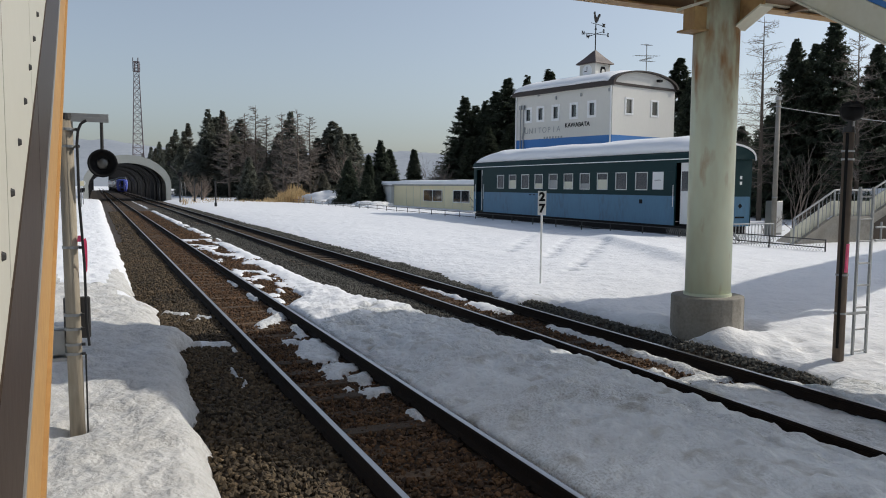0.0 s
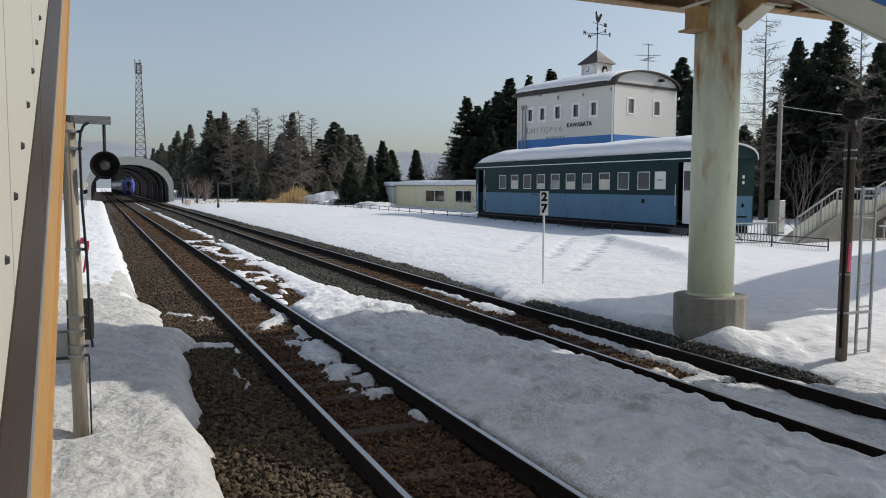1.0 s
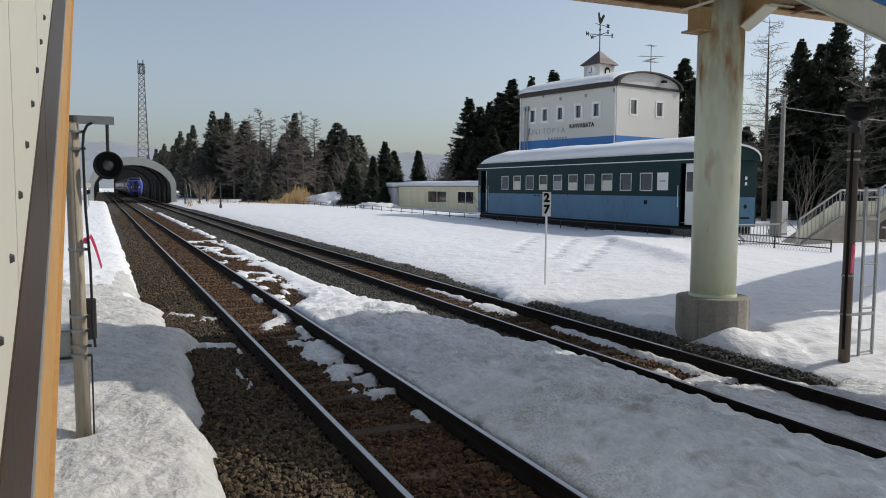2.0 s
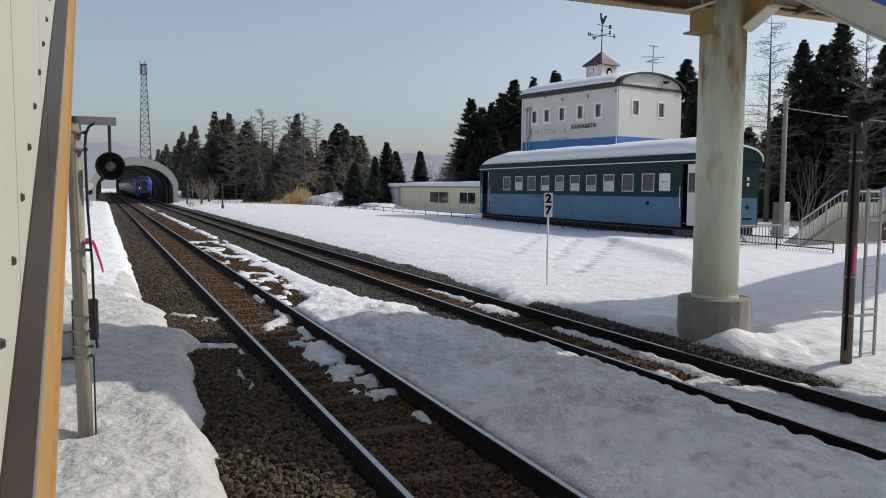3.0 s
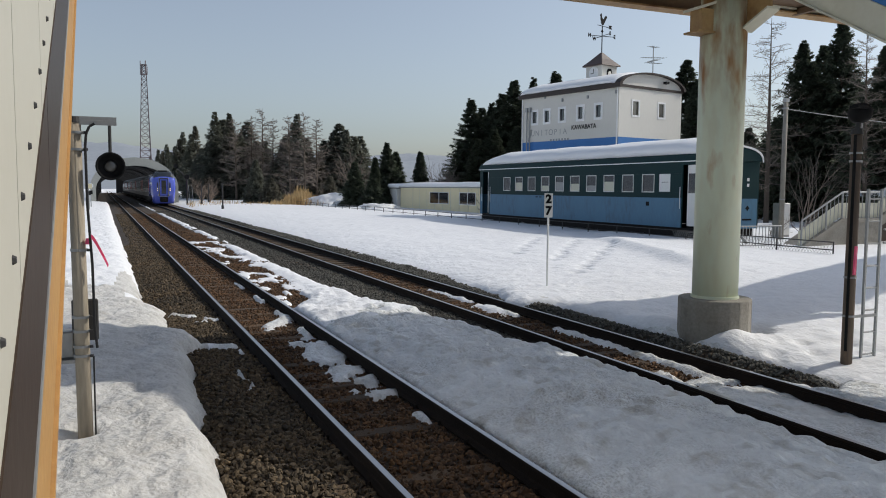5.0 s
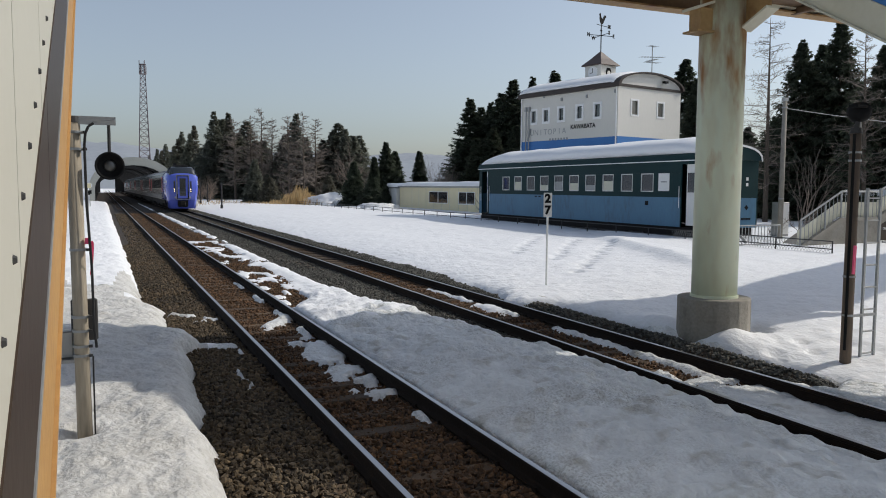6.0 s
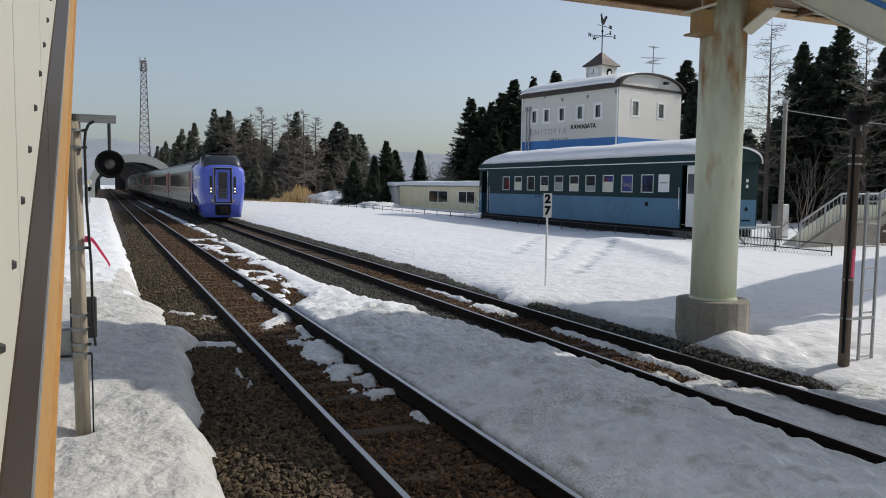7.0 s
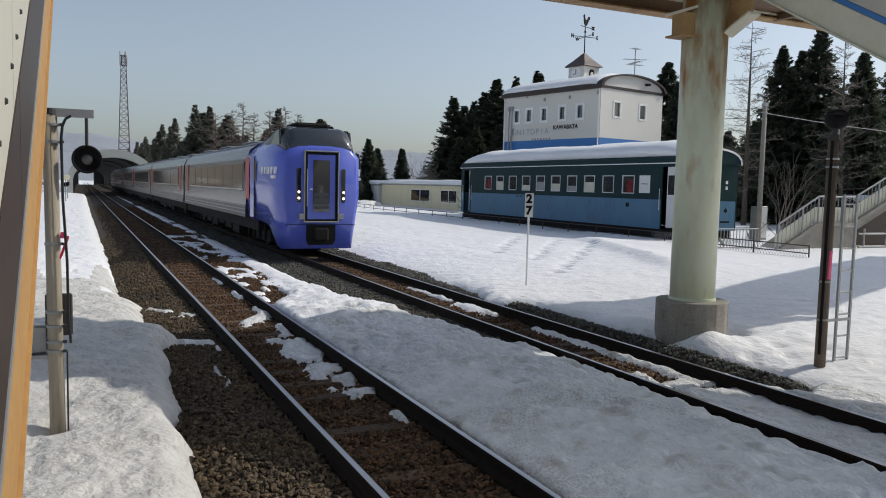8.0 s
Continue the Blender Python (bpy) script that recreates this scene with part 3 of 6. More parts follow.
# ---- tracks ----
def rail_outline(x):
    half = [(0.064, -0.153), (0.064, -0.142), (0.02, -0.128), (0.009, -0.115), (0.009, -0.05), (0.030, -0.036), (0.0335, -0.012), (0.027, -0.001)]
    return [(x + a, z) for a, z in half] + [(x - a, z) for a, z in half[::-1]]


def track(centre, label):
    thing = root("railway_track", pose(centre, 0, 0), label, "railway track", "the two tracks")
    for side in (-0.566, 0.566):
        rail = part("rail", prism([p for p in rail_outline(side)], 1, -12, 380), RAIL_SIDE, thing, "brown rusty steel rail")
        part("running_surface", prism([(side - 0.025, -0.001), (side + 0.025, -0.001), (side + 0.022, 0.0015), (side - 0.022, 0.0015)], 1, -12, 380), RAIL_TOP, rail, "bright worn rail head")
    return thing


track_a = track(TRACK_A, "railway track with rusty rails and dark wooden sleepers")
track_b = track(TRACK_B, "railway track with brown wooden sleepers half under snow")


# ---- snow shelter over the tracks ----
def shelter():
    thing = root("snow_shelter", pose(4.15, 113, 0), "grey arched steel snow shelter over both tracks", "snow shelter")

    def arch(hw, top, spring):
        pts = [(hw, -0.8), (hw, spring * 0.5)]
        for i in range(13):
            a = math.pi * i / 12
            pts.append((hw * math.copysign(abs(math.cos(a)) ** 0.95, math.cos(a)), spring + (top - spring) * math.sin(a) ** 1.15))
        return pts + [(-hw, spring * 0.5), (-hw, -0.8)]

    def shell(outer, inner, y0, y1):
        bm = bmesh.new()
        rings = [[bm.verts.new((x, y, z)) for x, z in o] for y in (y0, y1) for o in (outer, inner)]
        a, b, c, d = rings
        for i in range(len(a) - 1):
            for p, q in ((a, b), (b, d), (d, c), (c, a)):
                bm.faces.new((p[i], p[i + 1], q[i + 1], q[i]))
        return bm

    # gaps beyond the first shells are added to let daylight onto the train
    for i in range(39):
        # the shells' dark colour stands for the shade inside the shelter
        part("shell", shell(arch(5.35, 5.9, 2.3), arch(5.1, 5.6, 2.2), 0.5 + i * 6, (6.5 if i < 2 or i > 37 else 2.9) + i * 6), DARK_STEEL, thing)
    part("portal", shell(arch(5.5, 6.05, 2.3), arch(4.85, 4.95, 1.9), -0.4, 0.5), SHED_STEEL, thing, "pale grey steel portal ring")
    part("end_wall", box((1.3, 234.2, -0.8), (5.4, 234.5, 5.6)), DARK_STEEL, thing, "dark end wall")
    part("end_wall", box((-5.4, 234.2, -0.8), (-4.3, 234.5, 5.6)), DARK_STEEL, thing)
    for i in range(1, 23):
        part("rib", shell(arch(5.1, 5.6, 2.2), arch(4.9, 5.35, 2.1), i * 10, i * 10 + 0.3), DARK_STEEL, thing)


shelter()

# ---- footbridge ----
def slope_outline(z_at, y0, y1, low, high):
    return [(y0, z_at(y0) + low), (y1, z_at(y1) + low), (y1, z_at(y1) + high), (y0, z_at(y0) + high)]


def footbridge():
    thing = root("footbridge", pose(0, 0, 0), "roofed steel footbridge with pale green column and rusty cream beams", "footbridge")
    # column and footing
    cx, cy = 8.34, 8.9
    bm = bmesh.new()
    bmesh.ops.create_cone(bm, cap_ends=True, segments=48, radius1=0.328, radius2=0.328, depth=4.8, matrix=pose(cx, cy, 2.75))
    column = part("column", bm, PALE_GREEN, thing, "pale green round steel column streaked with rust", smooth=True)
    bm = bmesh.new()
    bmesh.ops.create_cone(bm, cap_ends=True, segments=40, radius1=0.345, radius2=0.345, depth=0.04, matrix=pose(cx, cy, 0.60))
    part("base_collar", bm, PALE_GREEN, column, "thin base ring")
    bm = bmesh.new()
    bmesh.ops.create_cone(bm, cap_ends=True, segments=20, radius1=0.525, radius2=0.525, depth=1.03, matrix=pose(cx, cy, 0.065))
    part("footing", bm, CONCRETE, thing, "weathered round concrete footing", bevel=0.012)
    for k, a in enumerate((205, 228, 250, 268, 290, 318)):
        v = Vector((math.cos(radians(a)), math.sin(radians(a)), 0))
        c = Vector((cx, cy, 0)) + v * 0.519
        m = Matrix.Translation(c) @ pose(0, 0, 0, 0, 0, a)
        part("form_mark", box((-0.004, -0.004, -0.1), (0.006, 0.004, 0.55), m), CONCRETE, thing)
    # cross head on the column: web plates and flanges
    part("side_bracket", box((cx - 0.52, cy - 0.12, 4.43), (cx - 0.30, cy + 0.12, 4.74)), RUST_CREAM, thing, "rusty side bracket")
    part("side_bracket_flange", box((cx - 0.60, cy - 0.16, 4.40), (cx - 0.30, cy + 0.16, 4.427)), RUST_CREAM, thing, "brown rusty bottom flange")
    part("side_bracket_top", prism([(cx - 0.62, 4.70), (cx - 0.30, 4.81), (cx - 0.30, 4.85), (cx - 0.62, 4.74)], 1, cy - 0.16, cy + 0.16), CREAM, thing)
    part("bracket", prism([(cy - 0.28, 4.47), (cy - 0.72, 4.69), (cy - 0.72, 5.1), (cy - 0.28, 5.1)], 0, cx + 0.14, cx + 0.18), RUST_CREAM, thing, "rusty tapering stair bracket")
    part("bracket_flange", prism([(cy - 0.26, 4.43), (cy - 0.76, 4.66), (cy - 0.76, 4.69), (cy - 0.26, 4.46)], 0, cx + 0.04, cx + 0.28), CREAM, thing, "cream bracket flange")
    # deck
    # the far edge girder is shallower beyond the column
    for y, x0, x1, foot in ((8.12, -2.6, 17.0, 5.19), (10.75, -2.6, 9.6, 5.19), (10.75, 9.602, 17.0, 5.38)):
        g = part("girder", box((x0, y - 0.02, foot + 0.03), (x1, y + 0.02, 5.45)), DECK_RUST, thing, "rusty cream edge girder")
        part("bottom_flange", box((x0, y - 0.14, foot), (x1, y + 0.14, foot + 0.028)), RUST_CREAM, g)
        part("top_flange", box((x0, y - 0.14, 5.453), (x1, y + 0.14, 5.485)), CREAM, g)
    for i in range(13):
        part("cross_beam", box((-2.3 + i * 1.55, 8.15, 5.37), (-2.2 + i * 1.55, 10.72, 5.48)), DECK_RUST, thing)
    part("deck_plate", box((-2.7, 8.0, 5.49), (17.0, 10.9, 5.58)), DECK_RUST, thing, "brown steel deck plate")
    for y in (8.0, 10.85):
        part("side_wall", box((-2.7 if y > 9 else 11.2, y, 5.584), (17.0, y + 0.05, 7.5)), SIDING, thing, "beige panelled side wall")
    part("side_wall", box((0.0, 8.0, 5.584), (8.6, 8.05, 7.5)), SIDING, thing)
    part("roof", box((-2.9, 7.8, 7.504), (17.1, 11.1, 7.6)), BROWN_METAL, thing, "brown metal roof")
    # stairs on the far platform
    z_far = lambda y: 3.91 + 0.58 * (y - 6.43)
    for x in (8.66, 11.16):
        web = part("stringer", prism(slope_outline(z_far, -1.2, 8.1, 0.0, 0.38), 0, x, x + 0.04), CREAM, thing, "cream painted sloping stair stringer")
        part("stringer_flange", prism(slope_outline(z_far, -1.2, 8.1, -0.03, -0.002), 0, x - 0.05, x + 0.09), CREAM, web)
        part("kick_strip", prism(slope_outline(z_far, -1.2, 8.1, 0.39, 0.46), 0, x - 0.01, x + 0.05), HOUSE_BLUE, thing, "blue strip along the stair")
        part("stair_wall", prism(slope_outline(z_far, -1.2, 8.1, 0.465, 2.36), 0, x, x + 0.04), SIDING, thing, "beige panelled stair wall")
    part("stair_roof", prism(slope_outline(z_far, -1.4, 8.0, 2.37, 2.45), 0, 8.5, 11.4), BROWN_METAL, thing)
    for i in range(28):
        y = 7.9 - i * 0.325
        part("tread", box((8.72, y - 0.32, z_far(y) + 0.05), (11.14, y, z_far(y) + 0.09)), RUST_CREAM, thing)
    # oblique walkway out of view, added for its shadow band on the field
    turn = pose(17.3, 8.3, 0, 0, 0, 24)
    part("walkway_deck", box((0, 0, 5.2), (17, 1.0, 5.58), turn), DECK_RUST, thing)
    for y in (0.0, 0.95):
        part("walkway_wall", box((0, y, 5.584), (17, y + 0.05, 7.3), turn), SIDING, thing)
    part("walkway_roof", box((-0.1, -0.1, 7.304), (17.1, 1.1, 7.4), turn), BROWN_METAL, thing)
    for x in (8.0, 16.0):
        part("walkway_post", rod(turn @ Vector((x, 0.5, -0.5)), turn @ Vector((x, 0.5, 5.19)), 0.12, sides=12), PALE_GREEN, thing)


footbridge()


def near_stair():
    """The panelled stair beside the camera."""
    thing = root("stair_enclosure", pose(0, 0, 0), "beige panelled stair enclosure with brown flashing and ochre stringer", "staircase")
    z_low = lambda y: 1.45 + 0.53 * (y - 1.93)
    part("stringer", prism(slope_outline(z_low, -0.8, 7.9, 0.03, 0.395), 0, -0.165, -0.127), OCHRE, thing, "ochre painted steel stringer")
    part("stringer_flange", prism(slope_outline(z_low, -0.8, 7.9, 0.0, 0.028), 0, -0.22, -0.117), OCHRE, thing)
    part("grey_seam", prism(slope_outline(z_low, -0.8, 7.9, 0.40, 0.43), 0, -0.128, -0.1215), GREY_STEEL, thing, "bare metal drip edge")
    for y0, y1 in ((-0.8, 2.235), (2.245, 5.2), (5.21, 7.9)):
        part("flashing", prism(slope_outline(z_low, y0, y1, 0.42, 0.80), 0, -0.16, -0.1245), BROWN_METAL, thing, "brown metal flashing")
    joints = [-0.6, 0.1, 0.78, 1.44, 2.09, 2.78, 3.46, 4.14, 4.82, 5.5, 6.2, 6.9, 7.6]
    for a, b in zip(joints, joints[1:]):
        part("panel", prism([(a + 0.004, z_low(a) + 0.78), (b - 0.004, z_low(b) + 0.78), (b - 0.004, z_low(b) + 3.1), (a + 0.004, z_low(a) + 3.1)], 0, -0.16, -0.128), SIDING, thing)
    part("backing", prism(slope_outline(z_low, -0.8, 7.9, 0.7, 3.1), 0, -0.2, -0.165), BLACK, thing, "dark joint backing")
    y = 0.62
    while y < 4.6:
        c = Vector((-0.128, y, z_low(y) + 0.93))
        part("screw", rod(c, c + Vector((0.006, 0, 0)), 0.008, 0.005, 6), DARK_STEEL, thing)
        y += 0.175
    for a in (1.44, 2.09):
        for dz in (1.35, 1.9):
            for dy in (-0.035, 0.035):
                c = Vector((-0.128, a + dy, z_low(a) + dz))
                part("screw", rod(c, c + Vector((0.006, 0, 0)), 0.008, 0.005, 6), DARK_STEEL, thing)
    part("far_wall", prism(slope_outline(z_low, -0.8, 7.9, 0.0, 3.1), 0, -2.62, -2.56), SIDING, thing, "beige panelled wall")
    part("roof", prism(slope_outline(z_low, -1.0, 7.9, 3.11, 3.2), 0, -2.8, -0.05), BROWN_METAL, thing)
    for i in range(26):
        y = 7.8 - i * 0.33
        part("tread", box((-2.55, y - 0.32, z_low(y) + 0.15), (-0.21, y, z_low(y) + 0.19)), RUST_CREAM, thing)
    for y in (6.9,):
        part("post_bracket", box((-0.19, y, z_low(y) - 0.28), (-0.115, y + 0.12, z_low(y) - 0.03)), RUST_CREAM, thing)
    part("landing", box((-2.6, -2.4, -0.1), (-0.15, -0.7, 0.12)), CONCRETE, thing)


near_stair()


# ---- signals and posts ----
def lamp_head(thing, c, r, way, parent_name="lamp_hood"):
    """A round black hooded lamp that looks along way."""
    c, way = Vector(c), Vector(way).normalized()
    m = Matrix.Translation(c) @ way.to_track_quat("Z", "Y").to_matrix().to_4x4()
    rings = []
    for z, k in ((-0.16, 0.25), (-0.14, 0.7), (-0.08, 0.95), (0.0, 1.0), (0.05, 1.0), (0.05, 0.86), (0.0, 0.8)):
        rings.append([m @ Vector((r * k * math.cos(a * math.pi / 12), r * k * math.sin(a * math.pi / 12), z)) for a in range(24)])
    hood = part(parent_name, loft(rings), BLACK, thing, "round black lamp hood", smooth=True)
    bm = bmesh.new()
    bmesh.ops.create_uvsphere(bm, u_segments=16, v_segments=8, radius=r * 0.42, matrix=m @ pose(0, 0, 0) @ Matrix.Diagonal((1, 1, 0.35, 1)))
    part("lens", bm, LENS, hood, "dull unlit lens", smooth=True)


def near_signal():
    thing = root("signal_post", pose(-0.175, 7.2, 0), "weathered pole with a round black signal lamp on an arm", "signal")
    part("pole", rod((0, 0, -0.5), (-0.03, 0, 2.70), 0.062, 0.056, 20), POLE_WOOD, thing, "weathered grey-brown pole", smooth=True)
    part("pole_cap", rod((-0.03, 0, 2.69), (-0.03, 0, 2.74), 0.062, 0.058, 16), DARK_STEEL, thing)
    part("arm", box((-0.07, -0.035, 2.715), (0.30, 0.035, 2.745)), GREY_STEEL, thing, "grey steel angle arm")
    part("arm_lip", box((-0.03, -0.038, 2.675), (0.30, -0.032, 2.713)), GREY_STEEL, thing)
    part("hanger", rod((0.245, 0, 2.72), (0.245, 0, 2.43), 0.014, sides=10), DARK_STEEL, thing)
    lamp_head(thing, (0.245, -0.02, 2.335), 0.118, (0, -1, 0))
    bm = bmesh.new()
    last = None
    for x, z in ((0.13, 2.685), (0.09, 2.66), (0.065, 2.60), (0.055, 2.5), (0.06, 2.0), (0.085, 1.5), (0.09, 1.0), (0.105, 0.80)):
        if last:
            add_rod(bm, (last[0], -0.075, last[1]), (x, -0.075, z), 0.011, sides=6)
        last = (x, z)
    part("cable", bm, RUBBER, thing, "black cable down the pole")
    for z in (2.60, 2.46, 1.62, 1.05, 0.93, 0.80, 0.72):
        part("strap", rod((-0.015, 0, z), (-0.015, 0, z + 0.022), 0.069, sides=20), GREY_STEEL, thing)
        part("strap_bolt", box((0.045, -0.06, z), (0.075, -0.035, z + 0.022)), DARK_STEEL, thing)
    plate = part("back_plate", box((-0.09, 0.062, 0.84), (0.12, 0.10, 1.20)), DARK_STEEL, thing, "dark mounting plate", bevel=0.012)
    part("junction_box", box((-0.42, 0.05, 0.70), (-0.075, 0.2, 0.93)), GREY_STEEL, thing, "small grey junction box", bevel=0.012)
    part("box_ledge", box((-0.44, 0.0, 0.665), (0.02, 0.22, 0.695)), GREY_STEEL, thing)
    part("thin_cable", rod((0.075, -0.02, 0.72), (0.075, -0.02, -0.1), 0.008, sides=6), RUBBER, thing)
    bm = bmesh.new()
    last = None
    for i in range(9):
        k = i / 8
        c = Vector((0.075 + 0.11 * k, -0.085 + 0.01 * math.sin(k * 9), 1.70 - 0.27 * k ** 1.3))
        row = (bm.verts.new(c), bm.verts.new(c + Vector((0.018 - 0.008 * k, 0.012, 0.02))))
        if last:
            bm.faces.new((last[0], last[1], row[1], row[0]))
        last = row
    bmesh.ops.solidify(bm, geom=list(bm.faces), thickness=0.002)
    return part("tape_end", bm, PINK, thing, "fluttering pink marking tape"), part("tape_knot", rod((0.06, -0.05, 1.68), (0.06, -0.05, 1.73), 0.028, 0.02, 8), PINK, thing)


TAPE, _ = near_signal()


def far_signal():
    thing = root("signal_post", pose(8.43, 6.7, 0), "dark pole carrying a black signal lamp beside a grey ladder", "signal")
    part("pole", rod((0, 0, -0.5), (0.0, 0, 2.87), 0.068, 0.063, 20), DARK_POLE, thing, "dark brown pole", smooth=True)
    part("conduit", rod((-0.062, -0.03, 0.2), (-0.062, -0.03, 2.85), 0.018, sides=10), BLACK, thing)
    part("pole_cap", rod((0, 0, 2.86), (0, 0, 2.93), 0.075, 0.06, 16), DARK_STEEL, thing)
    part("neck", rod((0, 0, 2.9), (0.02, 0, 3.02), 0.03, sides=10), DARK_STEEL, thing)
    part("insulator", rod((0.05, 0, 2.9), (0.05, 0, 3.0), 0.022, 0.03, 10), GREY_STEEL, thing)
    lamp_head(thing, (0.05, 0.02, 3.12), 0.125, (0.35, 1, 0))
    part("visor", box((-0.20, -0.16, 3.16), (-0.02, -0.04, 3.19)), BLACK, thing)
    for z in (2.62, 2.52, 1.1, 0.62):
        part("strap", rod((0, 0, z), (0, 0, z + 0.025), 0.074, sides=20), GREY_STEEL, thing)
    part("ladder_tie", box((0.05, -0.02, 0.60), (0.50, 0.02, 0.63)), GREY_STEEL, thing)
    part("tape", box((-0.13, -0.12, 1.15), (-0.095, -0.10, 1.5), pose(0, 0, 0, 0, 2, 0)), PINK, thing, "pink marking tape")
    ladder = root("ladder", pose(8.83, 6.72, 0), "narrow grey steel ladder standing in the snow", "ladder")
    for x in (-0.12, 0.12):
        part("rail", box((x - 0.014, -0.014, -0.35), (x + 0.014, 0.014, 2.2)), GREY_STEEL, ladder)
    for i in range(8):
        part("rung", rod((-0.12, 0, 0.12 + i * 0.28), (0.12, 0, 0.12 + i * 0.28), 0.012, sides=8), GREY_STEEL, ladder)


far_signal()


def distance_sign():
    thing = root("distance_sign", pose(8.82, 14.45, 0), "white board with black numbers 2 and 7 on a slim post", "sign")
    part("post", rod((0, 0, -0.4), (0, 0, 1.75), 0.022, sides=12), WHITE_PAINT, thing, "slim white post")
    part("board", box((-0.09, -0.028, 1.56), (0.09, -0.018, 2.08), pose(0, 0, 0, 0, 0, -26)), WHITE_PAINT, thing, "white number board", bevel=0.003)
    for words, z in (("2", 1.95), ("7", 1.70)):
        lettering(words, 0.25, pose(0, 0, z, 0, 0, -26) @ pose(0, -0.034, 0, 90, 0, 0), BLACK, thing, "number", 0.012)


distance_sign()


# ---- old coach ----
def old_coach():
    thing = root("railway_coach", pose(21.9, 24.1, 0), "retired two-tone blue and dark green railway coach with snowy roof", "railway coach")
    L, W = 20.0, 2.85
    lo, mid, hi = 0.62, 1.84, 3.38
    holes = [3.5 + i * 1.44 for i in range(10)]
    # near side, built round the window openings, far side and ends plain
    part("lower_side", box((0, 1.35, lo), (0.06, L - 1.35, mid)), COACH_BLUE, thing, "blue lower side with grime")
    part("upper_band", box((0, 1.35, 2.86), (0.06, L - 1.35, hi)), COACH_GREEN, thing, "dark green upper side")
    part("belt", box((0, 1.35, mid + 0.002), (0.06, L - 1.35, 2.06)), COACH_GREEN, thing)
    edges = [1.35] + [e for y in holes for e in (y - 0.42, y + 0.42)] + [L - 1.35]
    for a, b in zip(edges[::2], edges[1::2]):
        part("pier", box((0, a, 2.062), (0.06, b, 2.858)), COACH_GREEN, thing)
    for k, y in enumerate(holes):
        w = part("window", box((0.03, y - 0.40, 2.08), (0.05, y + 0.40, 2.84)), WINDOW, thing)
        for z0, z1 in ((2.062, 2.10), (2.82, 2.858)):
            part("frame_bar", box((-0.012, y - 0.42, z0), (0.028, y + 0.42, z1)), PALE_FRAME, w)
        for a in (-0.42, 0.385):
            part("frame_post", box((-0.012, y + a, 2.102), (0.028, y + a + 0.035, 2.818)), PALE_FRAME, w)
        # some panes are paler in their lower part
        if k in (2, 3, 4, 5, 6, 8):
            part("blind", box((0.022, y - 0.385, 2.102), (0.0285, y + 0.385, 2.36 + 0.09 * (k % 3))), GREY_STEEL if k % 2 else CREAM, w, "pale panel over the lower pane")
    part("notice", box((-0.01, 2.05, 2.1), (-0.002, 2.75, 2.85)), WHITE_PAINT, thing, "white notice board")
    for z in (2.5, 2.47):
        part("notice_line", box((-0.015, 2.2, z), (-0.0105, 2.6, z + 0.012)), BLACK, thing)
    for y in (0.35, L - 1.35):
        # the leaf stands slid half open; the black panel behind paints the doorway's shade
        part("vestibule", box((0.40, y + 0.1, lo), (0.44, y + 1.1, 3.2)), BLACK, thing, "black panel for the shade in the doorway")
        wide = 0.26 if y > 5 else 0.55
        door = part("door", box((0.10, y + 0.2, 0.7), (0.14, y + 0.2 + wide, 3.2)), WHITE_PAINT, thing, "pale coach door slid half open")
        part("door_window", box((0.085, y + 0.26, 2.05), (0.098, y + 0.14 + wide, 2.85)), WINDOW, door)
        part("door_jamb", box((0, y, lo), (0.06, y + 0.18, hi)), COACH_GREEN, thing)
        part("door_jamb", box((0, y + 0.97, lo), (0.06, y + 1.0, hi)), COACH_GREEN, thing)
        part("door_head", box((0.0, y + 0.182, 3.205), (0.06, y + 0.968, hi)), COACH_GREEN, thing)
        for a in (-0.08, 1.06):
            part("grab_rail", rod((-0.03, y + a, 1.4), (-0.03, y + a, 2.3), 0.014, sides=6), FRAME_WHITE, thing)
    for y0, y1 in ((0.0, 0.35), (L - 0.35, L)):
        part("corner_upper", box((0, y0, mid), (0.06, y1, hi)), COACH_GREEN, thing)
        part("corner_lower", box((0, y0, lo), (0.06, y1, mid - 0.002)), COACH_BLUE, thing)
    part("far_side", box((W - 0.06, 0, lo), (W, L, hi)), COACH_GREEN, thing)
    roof = [(W / 2 + (W / 2 + 0.04) * math.cos(a), 3.36 + 0.62 * math.sin(a) ** 0.8) for a in [math.pi * i / 12 for i in range(13)]]
    for y0, y1 in ((0.0, 0.06), (L - 0.06, L)):
        part("end_lower", box((0.062, y0, lo), (W - 0.062, y1, mid - 0.002)), COACH_BLUE, thing, "blue coach end")
        part("end_upper", prism([(0.062, mid), (W - 0.062, mid), (W - 0.062, 3.37)] + [p for p in roof[1:-1]] + [(0.062, 3.37)], 1, y0, y1), COACH_GREEN, thing, "dark green coach end")
    for x, z in ((2.2, 2.55), (2.2, 2.32)):
        part("end_mark", box((x, -0.006, z), (x + 0.12, -0.001, z + 0.13)), WHITE_PAINT, thing)
    part("end_emblem", prism([(2.15, 1.45), (2.26, 1.56), (2.37, 1.45), (2.26, 1.34)], 1, -0.006, -0.001), BLACK, thing)
    part("end_chip", box((2.0, -0.006, 0.95), (2.5, -0.001, 1.02)), BLACK, thing)
    part("roof", prism(roof, 1, -0.12, L + 0.1), COACH_GREEN, thing, "dark rounded roof", smooth=False)
    part("gutter", box((-0.06, -0.1, 3.33), (-0.02, L + 0.1, 3.37)), FRAME_WHITE, thing, "pale gutter line")
